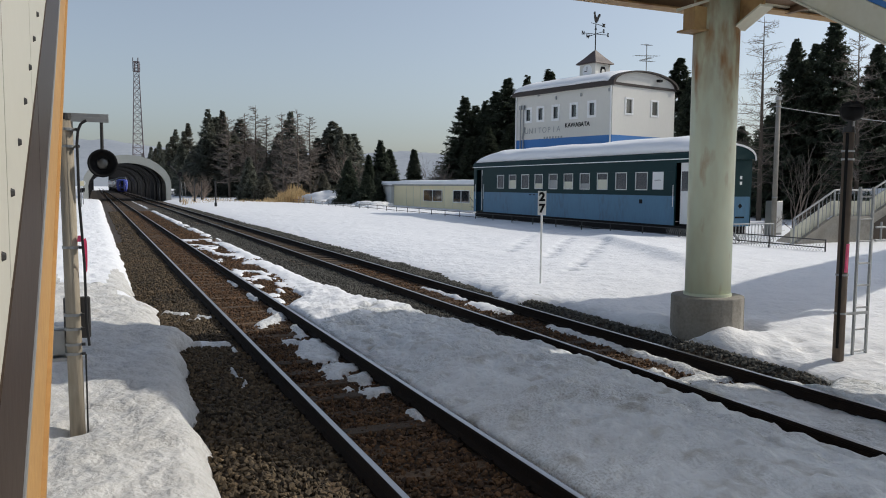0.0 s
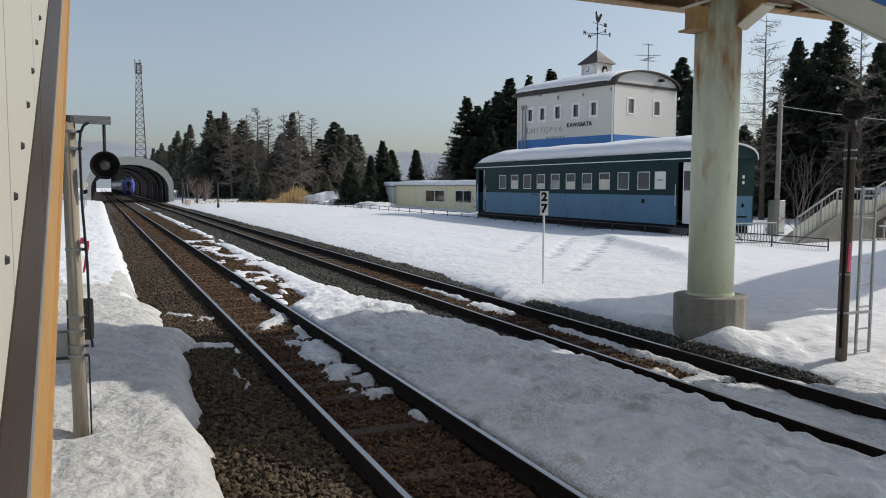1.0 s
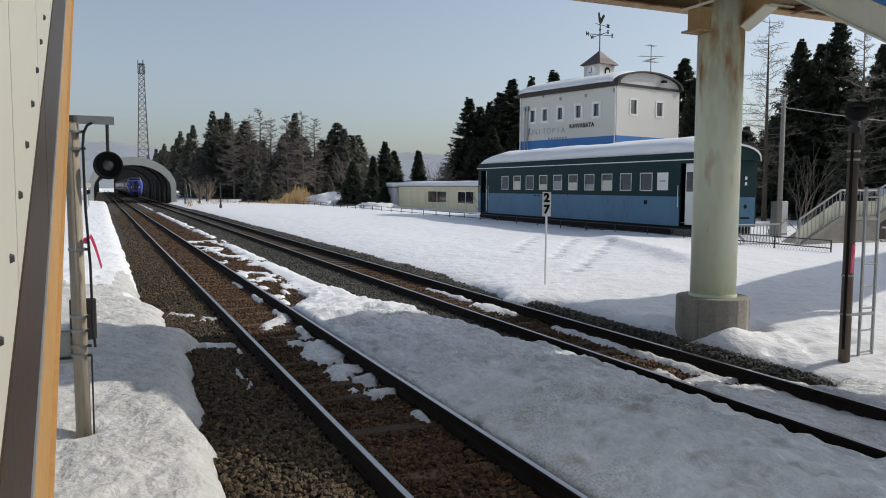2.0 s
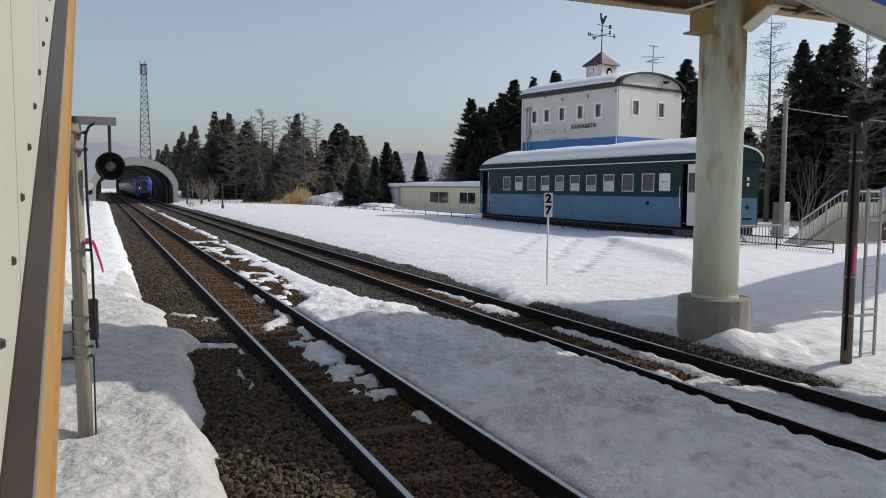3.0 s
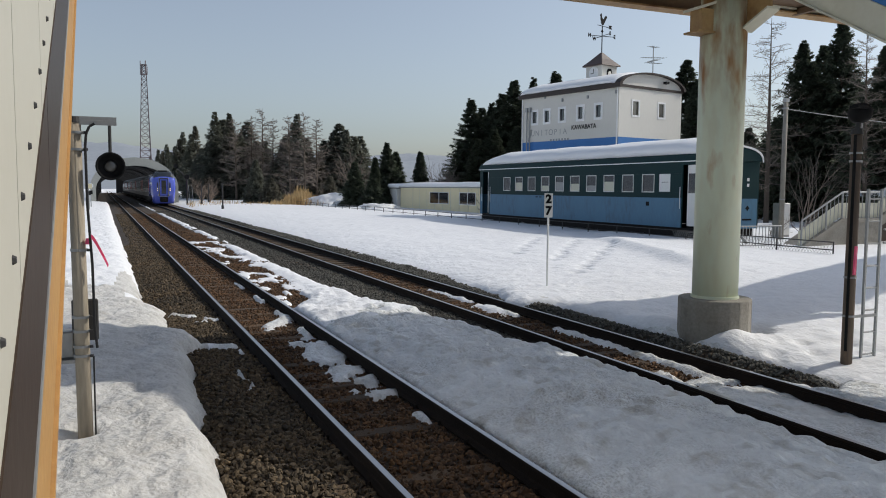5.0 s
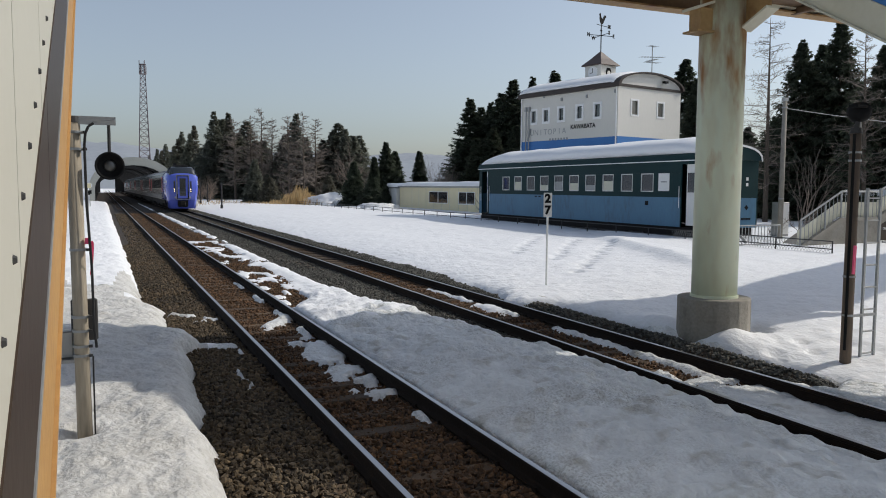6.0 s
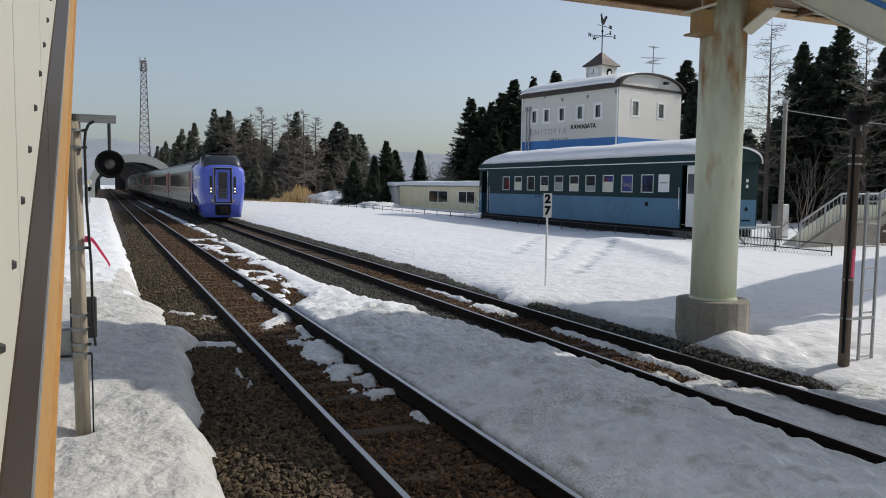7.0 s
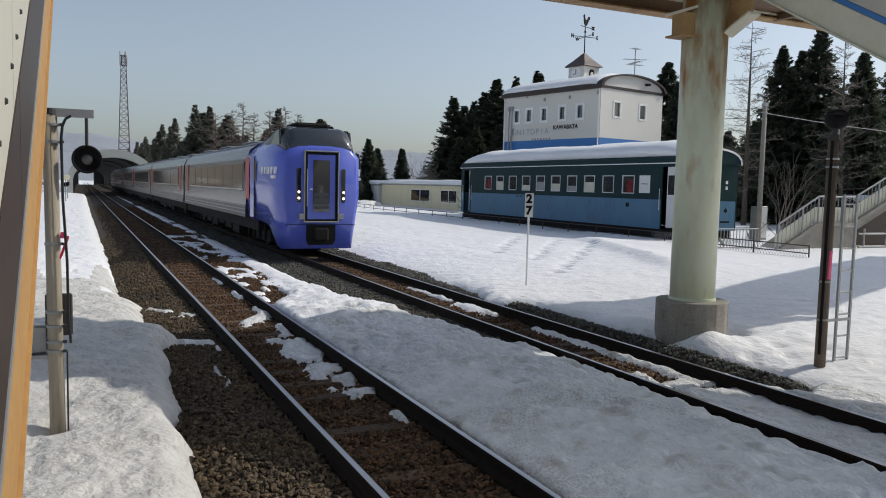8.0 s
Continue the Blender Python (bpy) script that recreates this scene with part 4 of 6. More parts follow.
    part("end_gutter", prism([(x + (0.03 if x > W / 2 else -0.03), z + 0.02) for x, z in roof] + [(x, z - 0.05) for x, z in roof[::-1]], 1, -0.16, -0.122), FRAME_WHITE, thing)
    # the blanket of snow
    secs = []
    for i in range(61):
        y = 0.1 + (L - 0.2) * i / 60
        k = min(1.0, i / 5, (60 - i) / 7) ** 0.5
        ring = []
        for j in range(15):
            a = math.pi * (0.10 + 0.80 * j / 14)
            thick = (0.20 + 0.26 * math.sin(a) + 0.08 * (float(vnoise(i * 0.25, j * 0.5, 91)) - 0.5)) * k + 0.01
            ragged = 0.12 * (float(vnoise(i * 1.4, j * 0.1, 95)) - 0.5) if j in (0, 14) else 0
            ring.append(Vector((W / 2 + (W / 2 + thick * 0.25) * math.cos(a), y, 3.40 + 0.60 * math.sin(a) ** 0.8 + thick * 0.85 + ragged)))
        for j in range(14, -1, -1):
            a = math.pi * (0.11 + 0.78 * j / 14)
            ring.append(Vector((W / 2 + (W / 2 - 0.03) * math.cos(a), y, 3.34 + 0.58 * math.sin(a) ** 0.8)))
        secs.append(ring)
    part("roof_snow", loft(secs), ROOF_SNOW, thing, "thick sagging blanket of snow", smooth=True)
    part("underframe", box((0.08, 0.2, 0.28), (W - 0.08, L - 0.2, 0.615)), UNDER, thing, "dark underframe")
    for y in (2.7, L - 2.7):
        part("bogie", box((0.25, y - 1.3, -0.2), (W - 0.25, y + 1.3, 0.27)), UNDER, thing)
        for d in (-1.05, 1.05):
            part("wheel", rod((0.5, y + d, 0.05), (0.62, y + d, 0.05), 0.42, sides=20), UNDER, thing)
    for y, s in ((5.8, 1.6), (9.5, 2.2), (13.2, 1.4)):
        part("underfloor_box", box((0.15, y, -0.15), (0.9, y + s, 0.27)), UNDER, thing)
    for y, z, h in ((3.4, 1.48, 0.18), (12.5, 1.72, 0.05), (12.9, 1.72, 0.05)):
        part("side_patch", box((-0.006, y, z), (-0.001, y + 0.22, z + h)), BLACK, thing)


old_coach()


# ---- house ----
def house():
    thing = root("guest_house", pose(29.35, 40.0, 0, 0, 0, 12), "white rendered three-storey house with curved snowy roof and blue band", "house")
    W, L, top = 6.06, 8.97, 8.62
    left_w = [(c, 6.72, 0.50, 0.84) for c in (1.7, 3.27, 4.95, 6.42, 7.65)]

    def wall_with_holes(name, along, length, holes, z0, z1, place, mat):
        """A wall from z0 to z1 whose openings (centre, foot, width, height) go through it; pieces butt end to end."""
        bm = bmesh.new()
        foot, head = holes[0][1], holes[0][1] + holes[0][3]
        add_box(bm, *place(0, length, z0, foot))
        add_box(bm, *place(0, length, head, z1))
        k = 0.0
        for c, f, w, h in holes:
            add_box(bm, *place(k, c - w / 2, foot, head))
            k = c + w / 2
        add_box(bm, *place(k, length, foot, head))
        return part(name, bm, mat, thing, "off-white rendered wall")

    west = lambda a, b, z0, z1: ((0, a, z0), (0.18, b, z1))
    south = lambda a, b, z0, z1: ((a, 0, z0), (b, 0.18, z1))
    front_w = [(1.55, 6.82, 0.62, 0.92), (4.05, 6.82, 0.62, 0.92)]
    wall_with_holes("wall_long", 1, L, left_w, 5.45, top, west, HOUSE_WALL)
    wall_with_holes("wall_gable", 0, W - 0.182, [(c - 0.182, f, w, h) for c, f, w, h in front_w], 5.45, top, lambda a, b, z0, z1: ((a + 0.182, 0, z0), (b + 0.182, 0.18, z1)), HOUSE_WALL)
    part("wall_far", box((W - 0.18, 0.182, 0), (W, L, top)), HOUSE_WALL, thing)
    part("wall_back", box((0.182, L - 0.18, 0), (W - 0.182, L, top)), HOUSE_WALL, thing)
    part("blue_band", box((0.0, 0, 4.3), (0.18, L, 5.448)), HOUSE_BLUE, thing, "blue painted band")
    part("blue_band", box((0.182, 0, 4.3), (W - 0.182, 0.18, 5.448)), HOUSE_BLUE, thing)
    part("lower_wall", box((0, 0, -0.8), (0.18, L, 4.298)), HOUSE_WALL, thing)
    part("lower_wall", box((0.182, 0, -0.8), (W - 0.182, 0.18, 4.298)), HOUSE_WALL, thing)
    for k, (c, f, w, h) in enumerate(left_w):
        win = part("window", box((0.09, c - w / 2, f), (0.11, c + w / 2, f + h)), WINDOW, thing)
        bm = bmesh.new()
        for lo, hi in (((-0.03, c - w / 2 - 0.12, f - 0.12), (0.06, c - w / 2 + 0.03, f + h + 0.12)), ((-0.03, c + w / 2 - 0.03, f - 0.12), (0.06, c + w / 2 + 0.12, f + h + 0.12)),
                       ((-0.028, c - w / 2 + 0.031, f - 0.12), (0.058, c + w / 2 - 0.031, f + 0.03)), ((-0.028, c - w / 2 + 0.031, f + h - 0.03), (0.058, c + w / 2 - 0.031, f + h + 0.12))):
            add_box(bm, lo, hi)
        part("frame", bm, FRAME_WHITE, win)
    for c, f, w, h in front_w:
        win = part("window", box((c - w / 2, 0.09, f), (c + w / 2, 0.11, f + h)), WINDOW_WARM, thing)
        bm = bmesh.new()
        for lo, hi in (((c - w / 2 - 0.08, -0.03, f - 0.08), (c - w / 2 + 0.03, 0.06, f + h + 0.08)), ((c + w / 2 - 0.03, -0.03, f - 0.08), (c + w / 2 + 0.08, 0.06, f + h + 0.08)),
                       ((c - w / 2 + 0.031, -0.028, f - 0.08), (c + w / 2 - 0.031, 0.058, f + 0.03)), ((c - w / 2 + 0.031, -0.028, f + h - 0.03), (c + w / 2 - 0.031, 0.058, f + h + 0.08))):
            add_box(bm, lo, hi)
        part("frame", bm, FRAME_WHITE, win)
    arc = [(W / 2 + (W / 2 + 0.18) * math.cos(a), top + 0.95 * math.sin(a)) for a in [math.pi * i / 16 for i in range(17)]]
    inner = [(W / 2 + (W / 2 - 0.02) * math.cos(a), top + 0.86 * math.sin(a)) for a in [math.pi * i / 16 for i in range(17)]]
    part("gable_panel", prism(inner, 1, 0.02, 0.16), HOUSE_WALL, thing, "curved white gable")
    bm = bmesh.new()
    rings = [[bm.verts.new((x, y, z)) for x, z in o] for y in (-0.22, L + 0.2) for o in (arc, inner)]
    a, b, c, d = rings
    for i in range(16):
        for p, q in ((a, b), (b, d), (d, c), (c, a)):
            bm.faces.new((p[i], p[i + 1], q[i + 1], q[i]))
    part("roof", bm, ROOF_BROWN, thing, "brown curved metal roof")
    part("eaves_board", box((-0.2, -0.24, top - 0.14), (-0.02, L + 0.2, top + 0.12)), ROOF_BROWN, thing, "dark brown eaves")
    part("gable_trim", box((-0.02, -0.06, top - 0.10), (W + 0.1, -0.003, top + 0.06)), ROOF_BROWN, thing, "dark trim under the gable")
    secs = []
    for i in range(25):
        y = 0.25 + (L - 0.2) * i / 24
        ring = []
        for j in range(9):
            t = math.pi * (0.50 + 0.46 * j / 8)
            k = min(1, i / 2, (24 - i) / 2) ** 0.5 * min(1, j / 2 + 0.1) * (0.85 + 0.3 * float(vnoise(i * 0.5, j, 99)))
            ring.append(Vector((W / 2 + (W / 2 + 0.2) * math.cos(t), y, top + 0.96 * math.sin(t) + 0.13 * k + 0.01)))
        for j in range(8, -1, -1):
            t = math.pi * (0.50 + 0.46 * j / 8)
            ring.append(Vector((W / 2 + (W / 2 + 0.1) * math.cos(t), y, top + 0.93 * math.sin(t))))
        secs.append(ring)
    part("roof_snow", loft(secs), ROOF_SNOW, thing, "snow sliding down the roof", smooth=True)
    # clock turret on the ridge
    tx, ty, tz = W / 2, 4.35, top + 0.9
    turret = part("turret", box((tx - 0.72, ty - 0.72, tz - 0.1), (tx + 0.72, ty + 0.72, tz + 1.0)), HOUSE_WALL, thing, "square white clock turret")
    cap = [[Vector((tx + sx * r, ty + sy * r, tz + z)) for sx, sy in ((-1, -1), (1, -1), (1, 1), (-1, 1))] for r, z in ((0.92, 0.98), (0.9, 1.05), (0.5, 1.45), (0.06, 1.95))]
    part("turret_roof", loft(cap), TURRET_BROWN, turret, "brown pointed turret roof")
    part("clock_face", rod((tx - 0.76, ty, tz + 0.5), (tx - 0.72, ty, tz + 0.5), 0.42, sides=24), FRAME_WHITE, turret, "round white clock face")
    part("clock_pointer", box((tx - 0.775, ty - 0.02, tz + 0.48), (tx - 0.762, ty + 0.02, tz + 0.8)), BLACK, turret)
    part("clock_pointer", box((tx - 0.775, ty + 0.0, tz + 0.46), (tx - 0.762, ty + 0.25, tz + 0.5)), BLACK, turret)
    opening = [(tx - 0.24, tz + 0.15), (tx + 0.24, tz + 0.15), (tx + 0.24, tz + 0.6), (tx + 0.14, tz + 0.78), (tx - 0.14, tz + 0.78), (tx - 0.24, tz + 0.6)]
    part("turret_opening", prism(opening, 1, ty - 0.76, ty - 0.722), BLACK, turret, "dark arched opening")
    part("opening_panel", prism([(x * 0.62 + tx * 0.38, z * 0.72 + (tz + 0.15) * 0.28) for x, z in opening], 1, ty - 0.78, ty - 0.762), HOUSE_WALL, turret)
    # weather vane
    v = part("vane_rod", rod((tx, ty, tz + 1.9), (tx, ty, tz + 3.75), 0.035, sides=8), BLACK, thing, "black weather vane")
    part("vane_ball", rod((tx, ty, tz + 3.35), (tx, ty, tz + 3.5), 0.09, 0.03, 10), BLACK, v)
    bm = bmesh.new()
    add_rod(bm, (tx - 0.95, ty + 0.25, tz + 3.05), (tx + 0.95, ty - 0.25, tz + 3.05), 0.022, sides=6)
    add_rod(bm, (tx - 0.25, ty - 0.95, tz + 3.05), (tx + 0.25, ty + 0.95, tz + 3.05), 0.022, sides=6)
    add_rod(bm, (tx - 0.55, ty - 0.1, tz + 3.72), (tx + 0.75, ty + 0.1, tz + 3.72), 0.022, sides=6)
    part("vane_arms", bm, BLACK, v)
    for word, x, y in (("N", -0.95, 0.25), ("E", 0.95, -0.25), ("W", 0.25, 0.95), ("S", -0.25, -0.95)):
        lettering(word, 0.34, pose(tx + x, ty + y, tz + 3.05, 90, 0, 0), BLACK, v, "vane_letter", 0.02)
    tail = [(0.62, 3.60), (0.95, 3.60), (0.88, 3.72), (0.95, 3.84), (0.62, 3.84), (0.70, 3.72)]
    part("vane_tail", prism([(tx + x, tz + z) for x, z in tail], 1, ty - 0.01, ty + 0.01), BLACK, v)
    bird = [(-0.02, 3.76), (0.14, 3.82), (0.28, 3.98), (0.40, 4.20), (0.52, 4.30), (0.50, 4.42), (0.36, 4.44), (0.24, 4.34), (0.14, 4.18), (0.02, 4.22), (-0.06, 4.36), (-0.08, 4.50), (-0.14, 4.56), (-0.22, 4.50), (-0.30, 4.40), (-0.22, 4.36), (-0.22, 4.16), (-0.16, 3.94)]
    part("vane_bird", prism([(tx + x * 0.85, tz + z) for x, z in bird], 1, ty - 0.012, ty + 0.012), BLACK, v, "black cockerel silhouette")
    # aerial
    ax, ay = 4.55, 1.2
    mast = part("aerial_mast", rod((ax, ay, top + 0.6), (ax, ay, top + 3.0), 0.03, sides=8), GREY_STEEL, thing, "grey television aerial")
    bm = bmesh.new()
    for z, half, turn, bars in ((2.95, 0.5, 15, 5), (2.25, 0.95, -10, 9), (2.05, 0.8, 60, 7), (1.9, 0.7, 5, 6)):
        d = Vector((math.cos(radians(turn)), math.sin(radians(turn)), 0.06))
        e = Vector((-d.y, d.x, 0))
        c = Vector((ax, ay, top + z))
        add_rod(bm, c - d * half, c + d * half, 0.016, sides=5)
        for i in range(bars):
            q = c + d * half * (2 * i / (bars - 1) - 1)
            add_rod(bm, q - e * 0.22, q + e * 0.22, 0.009, sides=4)
    part("aerial_bars", bm, GREY_STEEL, mast)
    # lettering on the long wall, read from the track side
    face = lambda y, z: pose(-0.012, y, z, 90, 0, -90)
    for k, ch in enumerate("UNITOPIA"):
        lettering(ch, 0.55, face(7.8 - k * 0.45, 6.02), GREY_STEEL, thing, "wall_letter", -0.006)
    lettering("KAWABATA", 0.40, face(2.95, 6.22), BLACK, thing, "wall_lettering", 0.010)
    for i in range(7):
        part("small_character", box((-0.01, 5.9 - i * 0.27, 5.42 + 0.03 * (i % 2)), (-0.004, 6.06 - i * 0.27, 5.58)), GREY_STEEL, thing)
    part("big_initial", prism([(8.15, 5.5), (8.3, 5.5), (8.2, 6.0), (8.05, 6.35), (7.85, 6.3), (7.95, 6.1)], 0, -0.01, -0.004), GREY_STEEL, thing)
    for y, z in ((L - 0.12, 4.3), (0.06, 4.3)):
        part("downpipe", rod((-0.08, y, z), (-0.08, y, top - 0.15), 0.045, sides=8), FRAME_WHITE, thing, "white downpipe")
    for y in (8.35, 8.05):
        part("pipe", rod((-0.1, y, 4.6), (-0.1, y, 7.6), 0.04, sides=6), GREY_STEEL, thing)
        part("pipe_elbow", box((-0.16, y - 0.1, 7.55), (-0.03, y + 0.1, 7.85)), GREY_STEEL, thing)
    for x, y, z in ((-0.1, 6.6, 8.35), (-0.1, 4.9, 8.0), (-0.1, 2.6, 8.0), (-0.12, 0.2, 8.1)):
        part("wall_lamp", box((x, y - 0.07, z), (-0.002, y + 0.07, z + 0.22)), GREY_STEEL, thing, bevel=0.02)
    part("gable_floodlight", box((4.1, -0.3, 8.98), (4.4, -0.05, 9.12)), BLACK, thing)


house()


# ---- low prefab sheds ----
def prefab(m, L, W, H, walls, label, window):
    thing = root("prefab_shed", m, label, "shed", "low prefab sheds")
    part("wall", box((0, 0, -0.8), (W, L, H)), walls, thing)
    for i in range(1, int(L / 1.82)):
        part("batten", box((-0.025, i * 1.82 - 0.03, -0.6), (-0.002, i * 1.82 + 0.03, H - 0.02)), CREAM, thing)
    part("eaves_board", box((-0.15, -0.15, H + 0.003), (W + 0.15, L + 0.15, H + 0.12)), GREY_STEEL, thing, "grey eaves trim")
    secs = []
    for i in range(21):
        y = -0.2 + (L + 0.4) * i / 20
        k = min(1, 0.35 + i / 2.5, 0.35 + (20 - i) / 2.5)
        secs.append([Vector((x, y, H + 0.124 + z * k * (0.9 + 0.25 * float(vnoise(i * 0.6, x, 7))))) for x, z in ((-0.2, 0), (-0.22, 0.2), (-0.05, 0.36), (W / 2, 0.42), (W, 0.34), (W + 0.2, 0.15), (W + 0.2, 0))])
    part("roof_snow", loft(secs), ROOF_SNOW, thing, "even snow on the roof", smooth=True)
    for y0, w, z0, h in window:
        win = part("window", box((-0.03, y0, z0), (-0.012, y0 + w, z0 + h)), WINDOW, thing)
        for a in (0, w / 2 - 0.03, w - 0.06):
            part("frame_post", box((-0.06, y0 + a, z0), (-0.032, y0 + a + 0.06, z0 + h)), FRAME_WHITE, win)
        for a in (-0.05, h):
            part("frame_bar", box((-0.06, y0, z0 + a), (-0.032, y0 + w, z0 + a + 0.05)), FRAME_WHITE, win)


prefab(pose(28.2, 53.5, 0.1), 21.7, 3.2, 2.1, SHED_YELLOW, "low pale yellow prefab shed with a snowy flat roof", ((9.5, 4.3, 0.72, 0.98), (4.0, 3.2, 0.72, 0.98)))
prefab(pose(28.0, 75.7, 0.1), 3.9, 3.0, 2.0, WHITE_PAINT, "low white prefab shed end with a snowy roof", ())


# ---- fence, steps and poles by the field ----
def field_fence():
    thing = root("pipe_fence", pose(0, 0, 0), "low dark pipe fence sunk in the snow beside the field", "fence")
    ys = [17.0 + i * 2.2 for i in range(48)]
    x_at = lambda y: 20.6 - 0.02 * max(0, y - 60)
    for y in ys:
        part("post", rod((x_at(y), y, -0.4), (x_at(y), y, 0.62), 0.024, sides=6), DARK_STEEL, thing)
    for a, b in zip(ys, ys[1:]):
        for z in (0.6, 0.36):
            part("pipe", rod((x_at(a), a, z), (x_at(b), b, z), 0.018, sides=6), DARK_STEEL, thing)
    # wire mesh in the nearest bays
    bm = bmesh.new()
    for i in range(60):
        y = 17.0 + i * 0.12
        add_rod(bm, (20.6, y, 0.1), (20.6, y + 0.3, 0.58), 0.005, sides=3)
        add_rod(bm, (20.6, y + 0.3, 0.1), (20.6, y, 0.58), 0.005, sides=3)
    part("wire_mesh", bm, GREY_STEEL, thing)


field_fence()


def entrance_steps():
    thing = root("entrance_steps", pose(0, 20.2, 0), "concrete entrance steps with cream panels and grey bar railing", "steps")
    flights = ((22.9, 0.35, 24.9, 1.38), (24.9, 1.38, 27.0, 1.38), (27.0, 1.45, 31.0, 3.3))
    for x0, z0, x1, z1 in flights:
        low = (-0.9, -0.9) if x0 < 26.5 else (z0 - 0.62, z1 - 0.62)
        part("base", prism([(x0, low[0]), (x1, low[1]), (x1, z1 - 0.35), (x0, z0 - 0.35)], 1, 0.1, 1.2), CONCRETE, thing, "stained concrete base")
        part("edge_beam", prism([(x0, z0 - 0.34), (x1, z1 - 0.34), (x1, z1 - 0.2), (x0, z0 - 0.2)], 1, 0.0, 0.1), CONCRETE, thing)
        part("panel", prism([(x0, z0 - 0.19), (x1, z1 - 0.19), (x1, z1 + 0.36), (x0, z0 + 0.36)], 1, 0.16, 0.2), CREAM, thing, "cream balustrade panel")
        n = int((x1 - x0) / 0.2)
        for i in range(n + 1):
            x = x0 + (x1 - x0) * i / n
            z = z0 + (z1 - z0) * i / n
            big = i % 6 == 0
            part("post" if big else "baluster", rod((x, 0.05, z - 0.22), (x, 0.05, z + 0.75), 0.035 if big else 0.012, sides=6), GREY_STEEL, thing)
        part("handrail", rod((x0, 0.05, z0 + 0.76), (x1, 0.05, z1 + 0.76), 0.035, sides=8), GREY_STEEL, thing, "grey handrail")
    # dark sheet put in for the shade below the upper flight
    part("under_wall", box((27.0, 0.9, -0.9), (31.5, 1.1, 1.6)), BROWN_METAL, thing, "dark sheet for the shade under the upper flight")
    for z in (0.25, 0.75):
        part("ground_pipe", rod((27.0, -0.1, z), (31.5, -0.1, z), 0.04, sides=8), GREY_STEEL, thing)
    for x in (27.3, 28.6, 29.9):
        part("pipe_post", rod((x, -0.1, -0.5), (x, -0.1, 0.95), 0.04, sides=8), GREY_STEEL, thing)
    part("landing_snow", prism([(25.1, 1.04), (26.8, 1.04), (26.8, 1.5), (26.0, 1.65), (25.3, 1.3)], 1, 0.2, 1.05), ROOF_SNOW, thing, "snow on the landing")
    rail = root("low_railing", pose(0, 20.6, 0), "low grey bar railing beside the steps", "railing")
    for i in range(17):
        part("baluster", rod((19.9 + i * 0.15, 0, -0.3), (19.9 + i * 0.15, 0, 0.92), 0.014, sides=6), GREY_STEEL, rail)
    for z in (0.25, 0.92):
        part("bar", rod((19.9, 0, z), (22.3, 0, z), 0.022, sides=6), GREY_STEEL, rail)
    part("brace", rod((20.1, 0.6, 1.3), (20.9, 0.2, 0.3), 0.05, sides=6), GREY_STEEL, rail)


entrance_steps()


def utility_pole():
    thing = root("utility_pole", pose(25.2, 23.3, 0), "slim grey concrete pole with a black cable", "utility pole")
    part("pole", rod((0, 0, -0.6), (0, 0, 5.75), 0.11, 0.085, 16), CONCRETE, thing, smooth=True)
    part("pole_cap", box((-0.09, -0.09, 5.72), (0.09, 0.09, 5.86)), GREY_STEEL, thing)
    for z in (5.45, 1.8):
        part("strap", rod((0, 0, z), (0, 0, z + 0.05), 0.11, sides=16), GREY_STEEL, thing)
    bm = bmesh.new()
    last = None
    for i in range(17):
        k = i / 16
        p = Vector((k * 11, -k * 6.5, 5.45 - 1.15 * k - 1.0 * k * (1 - k)))
        if last:
            add_rod(bm, last, p, 0.014, sides=5)
        last = p
    part("cable", bm, GREY_STEEL, thing, "sagging cable")
    cab = root("meter_cabinet", pose(26.6, 24.6, 0), "small pale metal cabinet standing in the snow", "cabinet")
    part("body", box((-0.3, -0.2, -0.4), (0.3, 0.2, 1.65)), GREY_STEEL, cab, bevel=0.02)
    part("door", box((-0.26, -0.215, 0.3), (0.26, -0.202, 1.6)), WHITE_PAINT, cab)


utility_pole()


